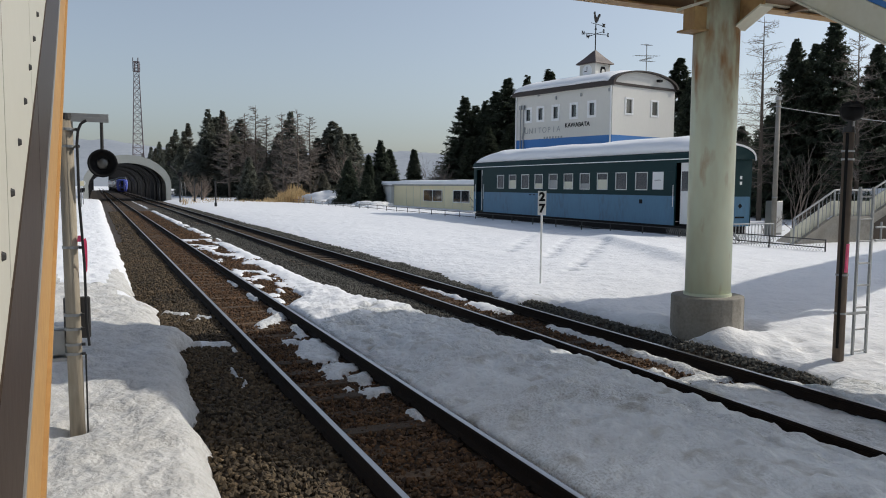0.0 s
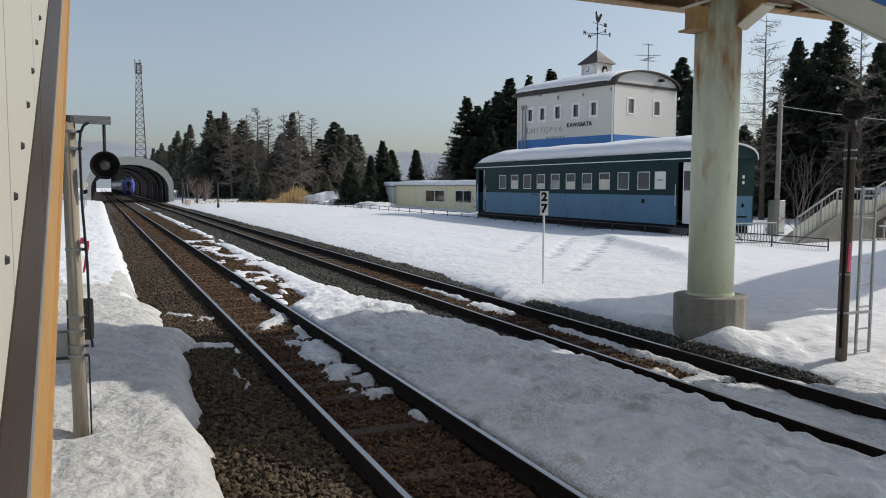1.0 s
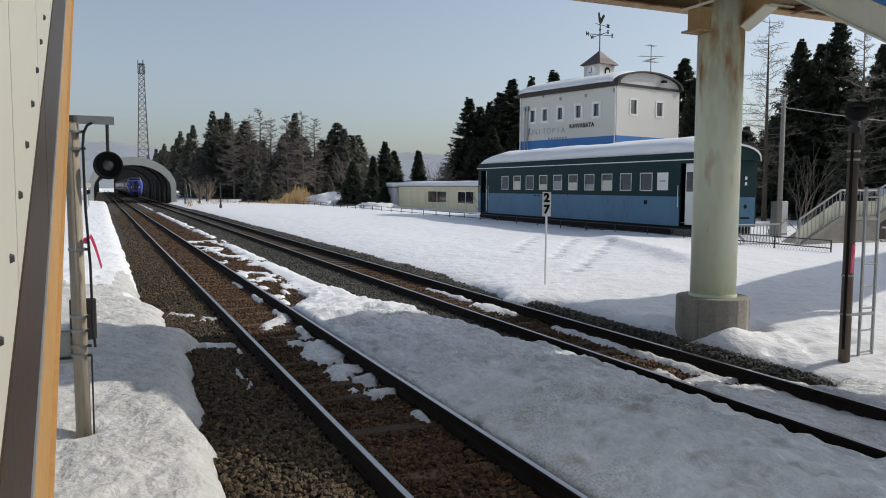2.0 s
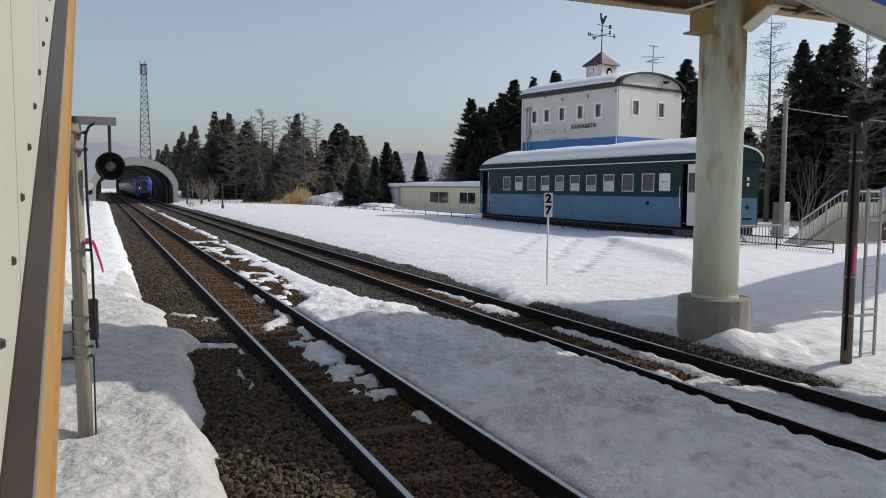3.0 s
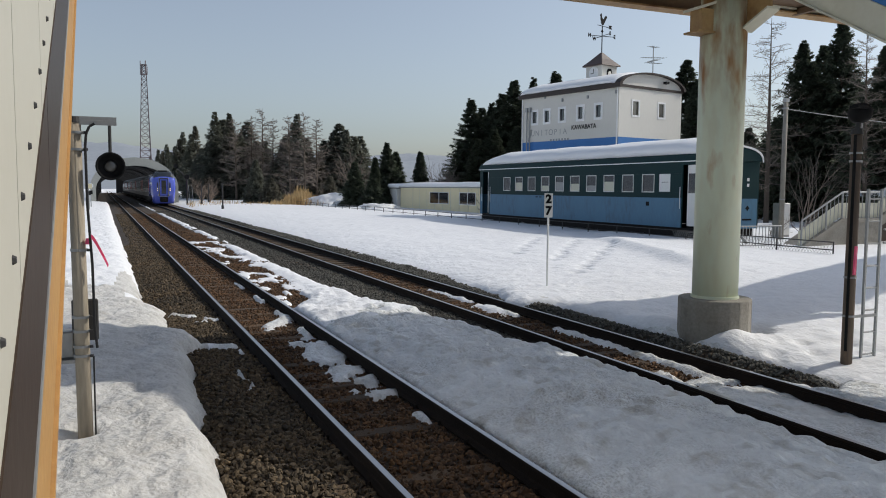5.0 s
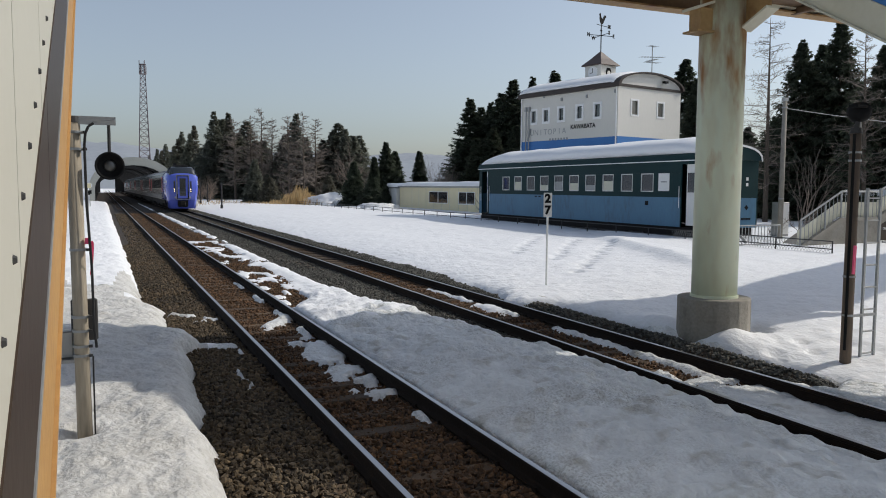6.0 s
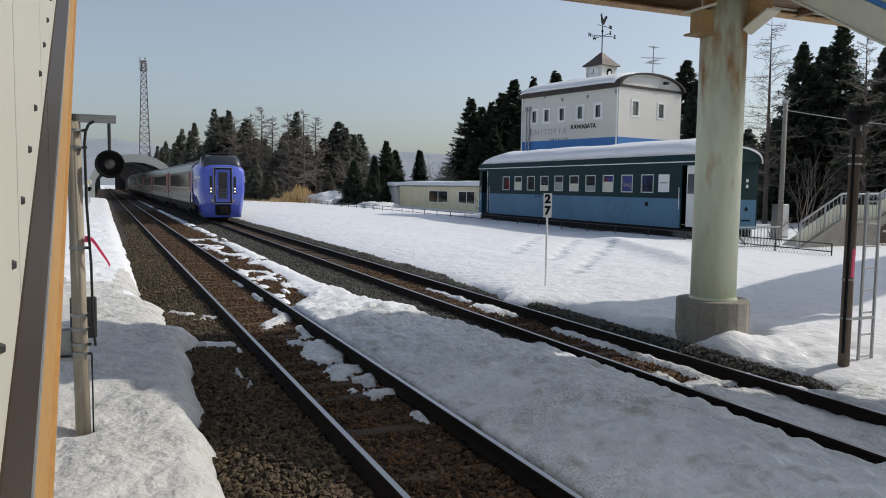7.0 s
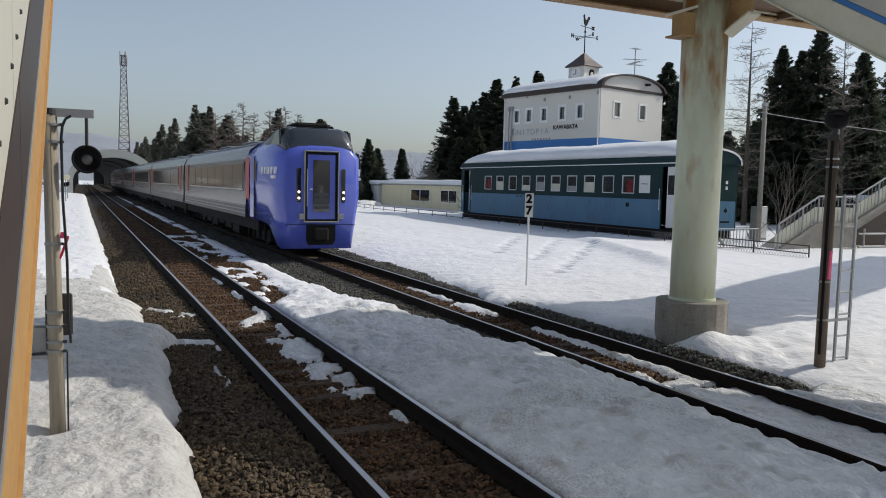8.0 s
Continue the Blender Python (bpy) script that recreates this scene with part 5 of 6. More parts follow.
def trackside_posts():
    made = None
    for x, y, h in ((10.4, 75.4, 2.5), (10.7, 95.0, 2.5), (12.6, 104.0, 2.5)):
        m = pose(x, y, 0)
        if made is None:
            made = root("marker_post", m, "plain dark marker post standing in the snow", "post", "marker posts")
            part("post", rod((0, 0, -0.5), (0, 0, h), 0.075, 0.07, 10), DARK_STEEL, made)
            part("foot", rod((0, 0, -0.3), (0, 0, 0.45), 0.13, 0.12, 10), DARK_STEEL, made)
        else:
            copy_thing(made, m)
    sig = root("small_signal", pose(9.4, 98.2, 0), "far dark trackside signal with a round head and ladder", "signal")
    part("post", rod((0, 0, -0.5), (0, 0, 3.2), 0.1, 0.09, 10), DARK_STEEL, sig)
    part("head", rod((0, -0.2, 3.35), (0, 0.15, 3.35), 0.28, sides=16), BLACK, sig)
    part("upper_head", box((-1.4, -0.1, 4.4), (-1.05, 0.1, 4.9)), BLACK, sig)
    part("upper_arm", rod((0, 0, 3.2), (-1.2, 0, 4.5), 0.05, sides=6), DARK_STEEL, sig)
    for a in (0.35, 0.75):
        part("ladder_rail", rod((a, 0, -0.3), (a - 0.2, 0, 2.4), 0.03, sides=6), GREY_STEEL, sig)
    for x, y, head in ((-1.0, 72.0, SHED_YELLOW), (-0.95, 80.0, WHITE_PAINT)):
        p = root("track_marker", pose(x, y, 0), "thin post with a small marker plate beside the platform snow", "marker", "platform markers")
        part("post", rod((0, 0, -0.4), (0, 0, 2.0), 0.035, sides=8), GREY_STEEL, p)
        part("plate", rod((0, -0.03, 2.2), (0, 0.02, 2.2), 0.24, sides=14) if head is WHITE_PAINT else box((-0.25, -0.03, 1.95), (0.25, 0.02, 2.35)), head, p)
        part("plate", box((-0.16, -0.03, 1.4), (0.16, 0.02, 1.75)), BLACK, p)


trackside_posts()


def lattice_tower():
    thing = root("radio_tower", pose(12.4, 252, 0), "tall dark lattice radio tower with antennas", "tower")
    H, w0, w1 = 38.5, 1.9, 0.62
    w = lambda z: w0 + (w1 - w0) * z / H
    levels = [H * (1 - (1 - i / 20) ** 1.15) for i in range(21)]
    corners = ((-1, -1), (1, -1), (1, 1), (-1, 1))
    for sx, sy in corners:
        part("leg", rod((sx * w0, sy * w0, -0.8), (sx * w1, sy * w1, H), 0.11, 0.08, 5), TOWER_STEEL, thing)
    for a, b in zip(levels, levels[1:]):
        bm = bmesh.new()
        for (sx, sy), (tx, ty) in zip(corners, corners[1:] + corners[:1]):
            add_rod(bm, (sx * w(a), sy * w(a), a), (tx * w(b), ty * w(b), b), 0.05, sides=4)
            add_rod(bm, (tx * w(a), ty * w(a), a), (sx * w(b), sy * w(b), b), 0.05, sides=4)
            add_rod(bm, (sx * w(b), sy * w(b), b), (tx * w(b), ty * w(b), b), 0.05, sides=4)
        part("bracing", bm, TOWER_STEEL, thing)
    for z in (35.5, 38.3):
        part("platform", box((-0.95, -0.95, z), (0.95, 0.95, z + 0.12)), TOWER_STEEL, thing)
    for i in range(6):
        a = radians(i * 60)
        part("antenna", rod((0.95 * math.cos(a), 0.95 * math.sin(a), 35.6), (0.95 * math.cos(a), 0.95 * math.sin(a), 39.6 if i % 2 else 38.0), 0.13, sides=6), TOWER_STEEL, thing)


lattice_tower()

# ---- express train ----
def express():
    train = root("express_train", pose(TRACK_B, 215, 0), "violet-blue and stainless steel diesel express train with lit headlamps", "train")

    def section(y, hw, low, top, shoulder, crown, foot=0.93):
        """Half outline from the skirt to the roof, mirrored."""
        half = [(hw * foot, low), (hw * (0.5 * foot + 0.505), low + 0.28 * (top - low)), (hw, low + 0.55 * (top - low)), (hw * 0.985, top - 0.25), (shoulder, top), (shoulder * 0.72, top + crown * 0.7), (0.3, top + crown)]
        return [Vector((x, y, z)) for x, z in half] + [Vector((-x, y, z)) for x, z in half[::-1]]

    # nose shell of the leading car, with a skirt that comes down in front
    shell = [section(0.02, 1.08, 0.28, 3.12, 0.88, 0.10, 0.80), section(0.10, 1.18, 0.24, 3.16, 0.95, 0.12, 0.81), section(0.40, 1.30, 0.22, 3.22, 1.04, 0.14, 0.83), section(0.62, 1.34, 0.30, 3.25, 1.07, 0.15, 0.86), section(0.85, 1.36, 0.58, 3.27, 1.10, 0.15, 0.9), section(1.10, 1.37, 0.84, 3.30, 1.14, 0.16),
             section(1.5, 1.39, 0.92, 3.32, 1.17, 0.2), section(1.8, 1.41, 0.95, 3.30, 1.2, 0.24), section(3.0, 1.42, 0.97, 3.26, 1.22, 0.32), section(4.1, 1.42, 0.97, 3.25, 1.22, 0.36)]
    nose = part("nose", loft(shell), TRAIN_BLUE, train, "violet-blue streamlined nose", smooth=True)
    # raised cab
    def hood(y, hw, low, top):
        half = [(hw, low), (hw * 0.98, low + 0.45 * (top - low)), (hw * 0.86, top - 0.06), (hw * 0.7, top)]
        return [Vector((x, y, z)) for x, z in half] + [Vector((-x, y, z)) for x, z in half[::-1]]

    cab = part("cab", loft([hood(0.14, 1.03, 3.12, 3.3), hood(0.32, 1.06, 3.15, 3.56), hood(0.55, 1.09, 3.2, 3.78), hood(0.95, 1.11, 3.2, 3.87), hood(1.9, 1.10, 3.2, 3.85), hood(2.7, 1.08, 3.15, 3.66), hood(3.6, 1.05, 3.1, 3.58)]), CAB_GREY, train, "dark grey raised cab", smooth=True)
    glass_bm = loft([hood(0.12, 0.98, 3.22, 3.28), hood(0.30, 1.0, 3.24, 3.58), hood(0.52, 1.0, 3.3, 3.80), hood(0.62, 0.98, 3.4, 3.83)])
    part("windscreen", glass_bm, CAB_GLASS, cab, "dark wrap-round windscreen", smooth=True)
    for s in (-1, 1):
        tri = [(0.62, 3.30), (1.85, 3.30), (1.2, 3.66), (0.75, 3.76)]
        part("side_window", prism(tri, 0, s * 1.0, s * 1.115), CAB_GLASS, cab)
        part("cab_post", prism([(0.50, 3.24), (0.60, 3.24), (0.74, 3.80), (0.66, 3.78)], 0, s * 0.90, s * 1.02), BLACK, cab)
    part("roof_unit", box((-0.52, 1.0, 3.84), (0.52, 1.9, 4.02)), BLACK, cab, "black roof equipment", bevel=0.06)
    for s in (-0.62, 0.62):
        part("horn", rod((s, 1.1, 3.88), (s, 1.5, 3.90), 0.07, sides=8), BLACK, cab)
    # gangway door in the middle of the front
    bm = bmesh.new()
    for lo, hi in (((-0.53, -0.05, 1.02), (-0.498, 0.12, 3.14)), ((0.498, -0.05, 1.02), (0.53, 0.12, 3.14)), ((-0.497, -0.05, 3.105), (0.497, 0.12, 3.14)), ((-0.497, -0.06, 1.02), (0.497, 0.12, 1.06))):
        add_box(bm, lo, hi)
    part("door_surround", bm, GREY_STEEL, train, "grey rim round the gangway door", bevel=0.01)
    door = part("front_door", box((-0.42, -0.005, 1.12), (0.42, 0.02, 3.02)), TRAIN_BLUE, train, "violet-blue gangway door", bevel=0.004)
    part("door_gap", box((-0.496, -0.003, 1.062), (0.496, 0.012, 3.10)), BLACK, train, "black recess round the door")
    part("door_glass", box((-0.25, -0.016, 1.34), (0.25, -0.008, 2.86)), CAB_GLASS, door, "tall dark door glass")
    # grey bars painted for the lighter reflections low in the door glass
    for z, h in ((1.42, 0.10), (1.58, 0.16), (1.80, 0.10)):
        part("blind_slat", box((-0.22, -0.0195, z), (0.22, -0.0165, z + h)), CAB_GREY, door)
    part("door_handle", rod((-0.35, -0.03, 2.0), (-0.28, -0.03, 2.0), 0.016, sides=6), FRAME_WHITE, door)
    part("hand_rail", rod((-0.44, -0.04, 1.5), (-0.44, -0.04, 2.6), 0.012, sides=6), GREY_STEEL, door)
    for s in (-1, 1):
        slot = part("lamp_slot", box((s * 0.68 - 0.065, -0.012 + 0.0, 1.62), (s * 0.68 + 0.065, 0.10, 2.62)), CAB_GLASS, train, "tall dark lamp slot", bevel=0.02)
        for z in (1.74, 1.92):
            part("headlamp", rod((s * 0.68, -0.03, z), (s * 0.68, -0.013, z), 0.036, sides=12), LAMP, slot, "lit headlamp")
        part("bracket", box((s * 0.60 - 0.07, -0.05, 1.12), (s * 0.60 + 0.07, 0.08, 1.28)), GREY_STEEL, train, bevel=0.01)
    part("coupler_recess", prism([(-0.44, 0.96), (-0.44, 0.50), (-0.36, 0.36), (0.36, 0.36), (0.44, 0.50), (0.44, 0.96)], 1, -0.014, 0.10), BLACK, train, "black coupler opening")
    part("coupler", box((-0.24, -0.07, 0.46), (0.24, 0.05, 0.88)), UNDER, train, "dark coupler head", bevel=0.09)
    part("seam_line", box((-1.07, -0.002, 0.955), (1.07, 0.08, 0.965)), BLACK, train)
    # side marks and doors of the leading car
    for s in (-1, 1):
        x = s * 1.424
        side = part("crew_door", box((min(x, x + s * 0.008), 2.75, 1.05), (max(x, x + s * 0.008), 3.35, 3.02)), TRAIN_BLUE, train)
        part("door_line", box((min(x, x + s * 0.01), 2.72, 1.05), (max(x, x + s * 0.01), 2.745, 3.05)), BLACK, train)
        part("crew_window", box((min(x, x + s * 0.012), 2.45, 2.2), (max(x, x + s * 0.012), 2.62, 2.85)), CAB_GLASS, train)
        for k, (d, h) in enumerate(((0.15, 0.22), (0.15, 0.22), (0.15, 0.22), (0.06, 0.22), (0.15, 0.22), (0.19, 0.22))):
            a, d = 0.32 + (0.0, 0.27, 0.54, 0.81, 0.96, 1.23)[k], d * 1.35
            w = float(np.interp(a + 0.1, (0.1, 0.4, 0.8, 1.1, 1.5, 1.8), (1.18, 1.30, 1.355, 1.37, 1.39, 1.41))) * 0.995
            part("logo_bar", prism([(a + 0.03, 2.42), (a + d, 2.42), (a + d - 0.05, 2.42 + h), (a - 0.02, 2.42 + h)], 0, s * (w - 0.12), s * (w + 0.014)), FRAME_WHITE, train, "white slanted logo shape")
        part("logo_bar", prism([(0.36, 2.29), (0.8, 2.29), (0.77, 2.38), (0.34, 2.38)], 0, s * 1.2, s * 1.345), FRAME_WHITE, train)
        part("number_plate", box((min(x, x + s * 0.006), 3.1, 1.25), (max(x, x + s * 0.006), 3.3, 1.33)), FRAME_WHITE, train)

    def outline():
        half = [(1.36, 0.98), (1.42, 1.35), (1.425, 2.2), (1.40, 2.95), (1.28, 3.26), (1.0, 3.46), (0.5, 3.58)]
        return half + [(-x, z) for x, z in half[::-1]]

    def car(y0, y1, lead):
        b0 = y0 + (4.1 if lead else 0)
        body = part("car_body", prism(outline(), 1, b0, y1), TRAIN_STEEL, train, "stainless steel car body")
        part("roof_panel", prism([(1.03, 3.455), (0.52, 3.585), (-0.52, 3.585), (-1.03, 3.455), (-1.02, 3.50), (-0.5, 3.63), (0.5, 3.63), (1.02, 3.50)], 1, b0, y1), GREY_ROOF, body, "grey car roof")
        for y in np.arange(b0 + 2.5, y1 - 2, 5.2):
            part("roof_box", box((-0.7, y, 3.6), (0.7, y + 2.2, 3.68)), GREY_ROOF, body, bevel=0.05)
        for s in (-1, 1):
            x = s * 1.428
            pane = lambda lo, hi, d: ((min(x, x + s * d), lo[0], lo[1]), (max(x, x + s * d), hi[0], hi[1]))
            ends = ((y0 + 3.42, y0 + 4.15), (y1 - 1.75, y1 - 1.05)) if lead else ((y0 + 1.05, y0 + 1.75), (y1 - 1.75, y1 - 1.05))
            for a, b in ends:
                d = part("side_door", box(*pane((a + 0.1, 1.62), (b - 0.1, 2.98), 0.01)), RED, body, "red passenger door")
            w0, w1 = (y0 + 4.6 if lead else y0 + 2.4), y1 - 2.4
            part("window_band", box(*pane((w0 - 0.15, 1.86), (w1 + 0.15, 2.86), 0.006)), TRAIN_BAND, body, "grey window band")
            n = 7 if lead else 8
            step = (w1 - w0) / n
            for i in range(n):
                part("window", box(*pane((w0 + i * step + 0.06, 1.95), (w0 + (i + 1) * step - 0.06, 2.78), 0.014)), TRAIN_GLASS, body)
                part("sill", box(*pane((w0 + i * step + 0.04, 1.90), (w0 + (i + 1) * step - 0.04, 1.935), 0.022)), RAIL_TOP, body)
            part("lower_skirt", box(*pane((b0 + 0.02, 0.99), (y1 - 0.02, 1.40), 0.004)), CAB_GREY, body, "dark ribbed lower skirt")
            for z in (1.12, 1.24, 1.36):
                part("rib_line", box(*pane((b0 + 0.1, z), (y1 - 0.1, z + 0.02), 0.012)), TRAIN_STEEL, body)
        part("underframe", box((-1.28, b0 - (1.4 if lead else 0), 0.62), (1.28, y1, 0.975)), UNDER, train, "dark underframe")
        for y in (y0 + 3.4, y1 - 3.2):
            bogie = part("bogie", box((-1.05, y - 1.4, 0.3), (1.05, y + 1.4, 0.66)), UNDER, train, "dark bogie")
            for d in (-1.05, 1.05):
                part("wheelset", rod((-0.62, y + d, 0.43), (0.62, y + d, 0.43), 0.43, sides=18), UNDER, bogie)
            for d in (-1.25, -0.45, 0.45, 1.25):
                part("damper", rod((-1.18, y + d, 0.35), (-1.18, y + d, 0.85), 0.05, sides=6), UNDER, bogie)
        for k, y in enumerate(np.arange(y0 + 6.2, y1 - 6.5, 1.6)):
            part("underfloor_box", box((-1.26, y, 0.32 + 0.08 * (k % 3)), (1.26, y + 1.3, 0.62)), UNDER, train, bevel=0.03)

    for i in range(6):
        car(i * 21.3, i * 21.3 + 20.8, i == 0)
        part("gangway", box((-0.6, i * 21.3 + 20.8, 1.0), (0.6, i * 21.3 + 21.3, 3.3)), BLACK, train)
    return train


TRAIN = express()


# ---- trees ----
def conifer_parts(H, R, seed, whorls, per, tufts, foot=0.06, thin=0.0, size=1.0):
    rng = random.Random(seed)
    verts, faces = [], []
    bare, bfaces = [], []

    def stick(a, b, r0, r1, V, F):
        d = (b - a).normalized()
        u = d.orthogonal().normalized()
        w = d.cross(u)
        k = len(V)
        for c, r in ((a, r0), (b, r1)):
            for q in range(3):
                t = q * 2.0944
                V.append(c + (u * math.cos(t) + w * math.sin(t)) * r)
        for q in range(3):
            F.append((k + q, k + (q + 1) % 3, k + 3 + (q + 1) % 3, k + 3 + q))

    for i in range(whorls):
        f = foot + (1 - foot) * (i + rng.random() * 0.8) / whorls
        z = f * H
        if rng.random() < thin * (1 - f):
            continue
        turn = rng.random() * 6.28
        for j in range(per):
            a = turn + 6.283 * j / per + rng.uniform(-0.45, 0.45)
            zj = max(0.3, z + rng.uniform(-1.2, 1.2) * H / whorls)
            r = (R * (1 - min(0.99, zj / H)) ** 0.92 + 0.1) * rng.uniform(0.62, 1.08)
            lift = rng.uniform(-0.32, -0.02) + 0.55 * f
            out = Vector((math.cos(a), math.sin(a), 0))
            root_at = Vector((0, 0, zj))
            tip = root_at + out * r + Vector((0, 0, r * lift))
            stick(root_at, tip, 0.03 * (1 - f) + 0.01, 0.006, bare, bfaces)
            for t in range(tufts):
                k = 0.18 + 0.82 * (t + rng.random()) / tufts
                c = root_at.lerp(tip, min(1, k)) + Vector((0, 0, -0.12 * r * (k * (1 - k)) * 2))
                s = (0.36 + 0.16 * r) * size * (1.2 - 0.55 * k) * rng.uniform(0.7, 1.3)
                for side in (-1, 1, rng.uniform(-0.5, 0.5)):
                    way = (out * rng.uniform(0.35, 1.0) + Vector((-out.y, out.x, 0)) * side * rng.uniform(0.3, 1.0) + Vector((0, 0, rng.uniform(-0.7, 0.25)))).normalized()
                    across = way.cross(Vector((rng.uniform(-0.5, 0.5), rng.uniform(-0.5, 0.5), 1))).normalized() * s * 0.2
                    droop = Vector((0, 0, -s * rng.uniform(0.0, 0.35)))
                    n = len(verts)
                    verts.extend((c, c + way * s * 0.5 + across, c + way * s + droop, c + way * s * 0.5 - across))
                    faces.append((n, n + 1, n + 2, n + 3))
    return verts, faces, bare, bfaces


def conifer(name, m, H, R, seed, label, whorls=34, per=8, tufts=6, foot=0.06, needles=None, thin=0.0, group="conifers", size=1.0):
    thing = root(name, m, label, "tree", group)
    verts, faces, bare, bfaces = conifer_parts(H, R, seed, whorls, per, tufts, foot, thin, size)
    part("trunk", rod((0, 0, -1.0), (0, 0, H * 0.97), 0.016 * H + 0.03, 0.012, 8), BARK, thing, "brown tapering trunk")
    tagged(raw("branch_mass", bare, bfaces, BARK, thing), kind="stuff")
    tagged(raw("crown", verts, faces, needles or NEEDLES, thing, "ragged dark needles"), kind="stuff")
    return thing


def bare_tree(name, m, H, seed, label, spread_out=0.5, twig=None, stems=1, levels=4, larch=False, group="bare trees", thick=1.0):
    thing = root(name, m, label, "tree", group)
    rng = random.Random(seed)
    V, F, V2, F2 = [], [], [], []

    def stick(a, b, r0, r1, heavy):
        vv, ff = (V, F) if heavy else (V2, F2)
        n = 6 if heavy else 3
        d = (b - a).normalized()
        u = d.orthogonal().normalized()
        w = d.cross(u)
        k = len(vv)
        for c, r in ((a, r0), (b, r1)):
            for q in range(n):
                t = q * 6.2832 / n
                vv.append(c + (u * math.cos(t) + w * math.sin(t)) * r)
        for q in range(n):
            ff.append((k + q, k + (q + 1) % n, k + n + (q + 1) % n, k + n + q))

    def grow(a, way, length, r, level):
        steps = 3
        p = a
        for s in range(steps):
            way = (way + Vector((rng.uniform(-1, 1), rng.uniform(-1, 1), rng.uniform(-0.3, 0.6))) * 0.16).normalized()
            q = p + way * length / steps
            r1 = r * (1 - 0.28 * (s + 1) / steps)
            stick(p, q, max(r, 0.006), max(r1, 0.005), level < 2)
            if level < levels and (s > 0 or level > 0):
                for _ in range(2 if level < 2 else rng.choice((1, 2, 2))):
                    side = way.orthogonal().normalized()
                    side.rotate(Matrix.Rotation(rng.random() * 6.283, 3, way))
                    grow(q, (way * (1 - spread_out) + side * spread_out + Vector((0, 0, 0.15))).normalized(), length * rng.uniform(0.42, 0.68), r1 * 0.55, level + 1)
            p, r = q, r1

    if larch:
        top = Vector((rng.uniform(-0.3, 0.3), rng.uniform(-0.3, 0.3), H))
        stick(Vector((0, 0, -1)), top * 0.5, 0.014 * H + 0.02, 0.009 * H, True)
        stick(top * 0.5, top, 0.009 * H, 0.012, True)
        for i in range(96):
            f = 0.2 + 0.78 * (i + rng.random()) / 96
            base = top * f
            a = rng.random() * 6.283
            reach = (0.10 + 0.42 * (1 - f) ** 0.7) * H * 0.42 * rng.uniform(0.6, 1.2)
            out = Vector((math.cos(a), math.sin(a), rng.uniform(-0.1, 0.45)))
            tip = base + out * reach
            stick(base, tip, 0.026 * thick, 0.01 * thick, False)
            for j in range(9):
                k = 0.25 + 0.75 * j / 8
                c = base.lerp(tip, k)
                w = Vector((out.x * 0.5 + rng.uniform(-1, 1), out.y * 0.5 + rng.uniform(-1, 1), rng.uniform(-0.5, 0.7))).normalized() * reach * 0.28 * rng.uniform(0.5, 1.2)
                stick(c, c + w, 0.011 * thick, 0.006 * thick, False)
                stick(c + w * 0.5, c + w * 0.5 + Vector((w.y, -w.x, w.z + 0.1)) * 0.6, 0.008 * thick, 0.005 * thick, False)
    else:
        for s in range(stems):
            a = rng.random() * 6.283
            tilt = 0.12 if stems == 1 else 0.38
            grow(Vector((rng.uniform(-0.1, 0.1) * stems, rng.uniform(-0.1, 0.1) * stems, -0.4)), Vector((math.cos(a) * tilt, math.sin(a) * tilt, 1)).normalized(), H * 0.5, (0.012 * H + 0.015) * thick, 0 if stems == 1 else 1)
    if V:
        raw("trunk", V, F, BARK if twig is None else twig, thing, "bare tapering stem")
    tagged(raw("twig_mass", V2, F2, twig or TWIG, thing, "fine leafless branchwork"), kind="stuff")
    return thing


def along(px_turn, distance):
    """A place at a bearing (degrees right of the track) and a distance along the track side."""
    a = radians(px_turn)
    return distance * math.sin(a), distance * math.cos(a)


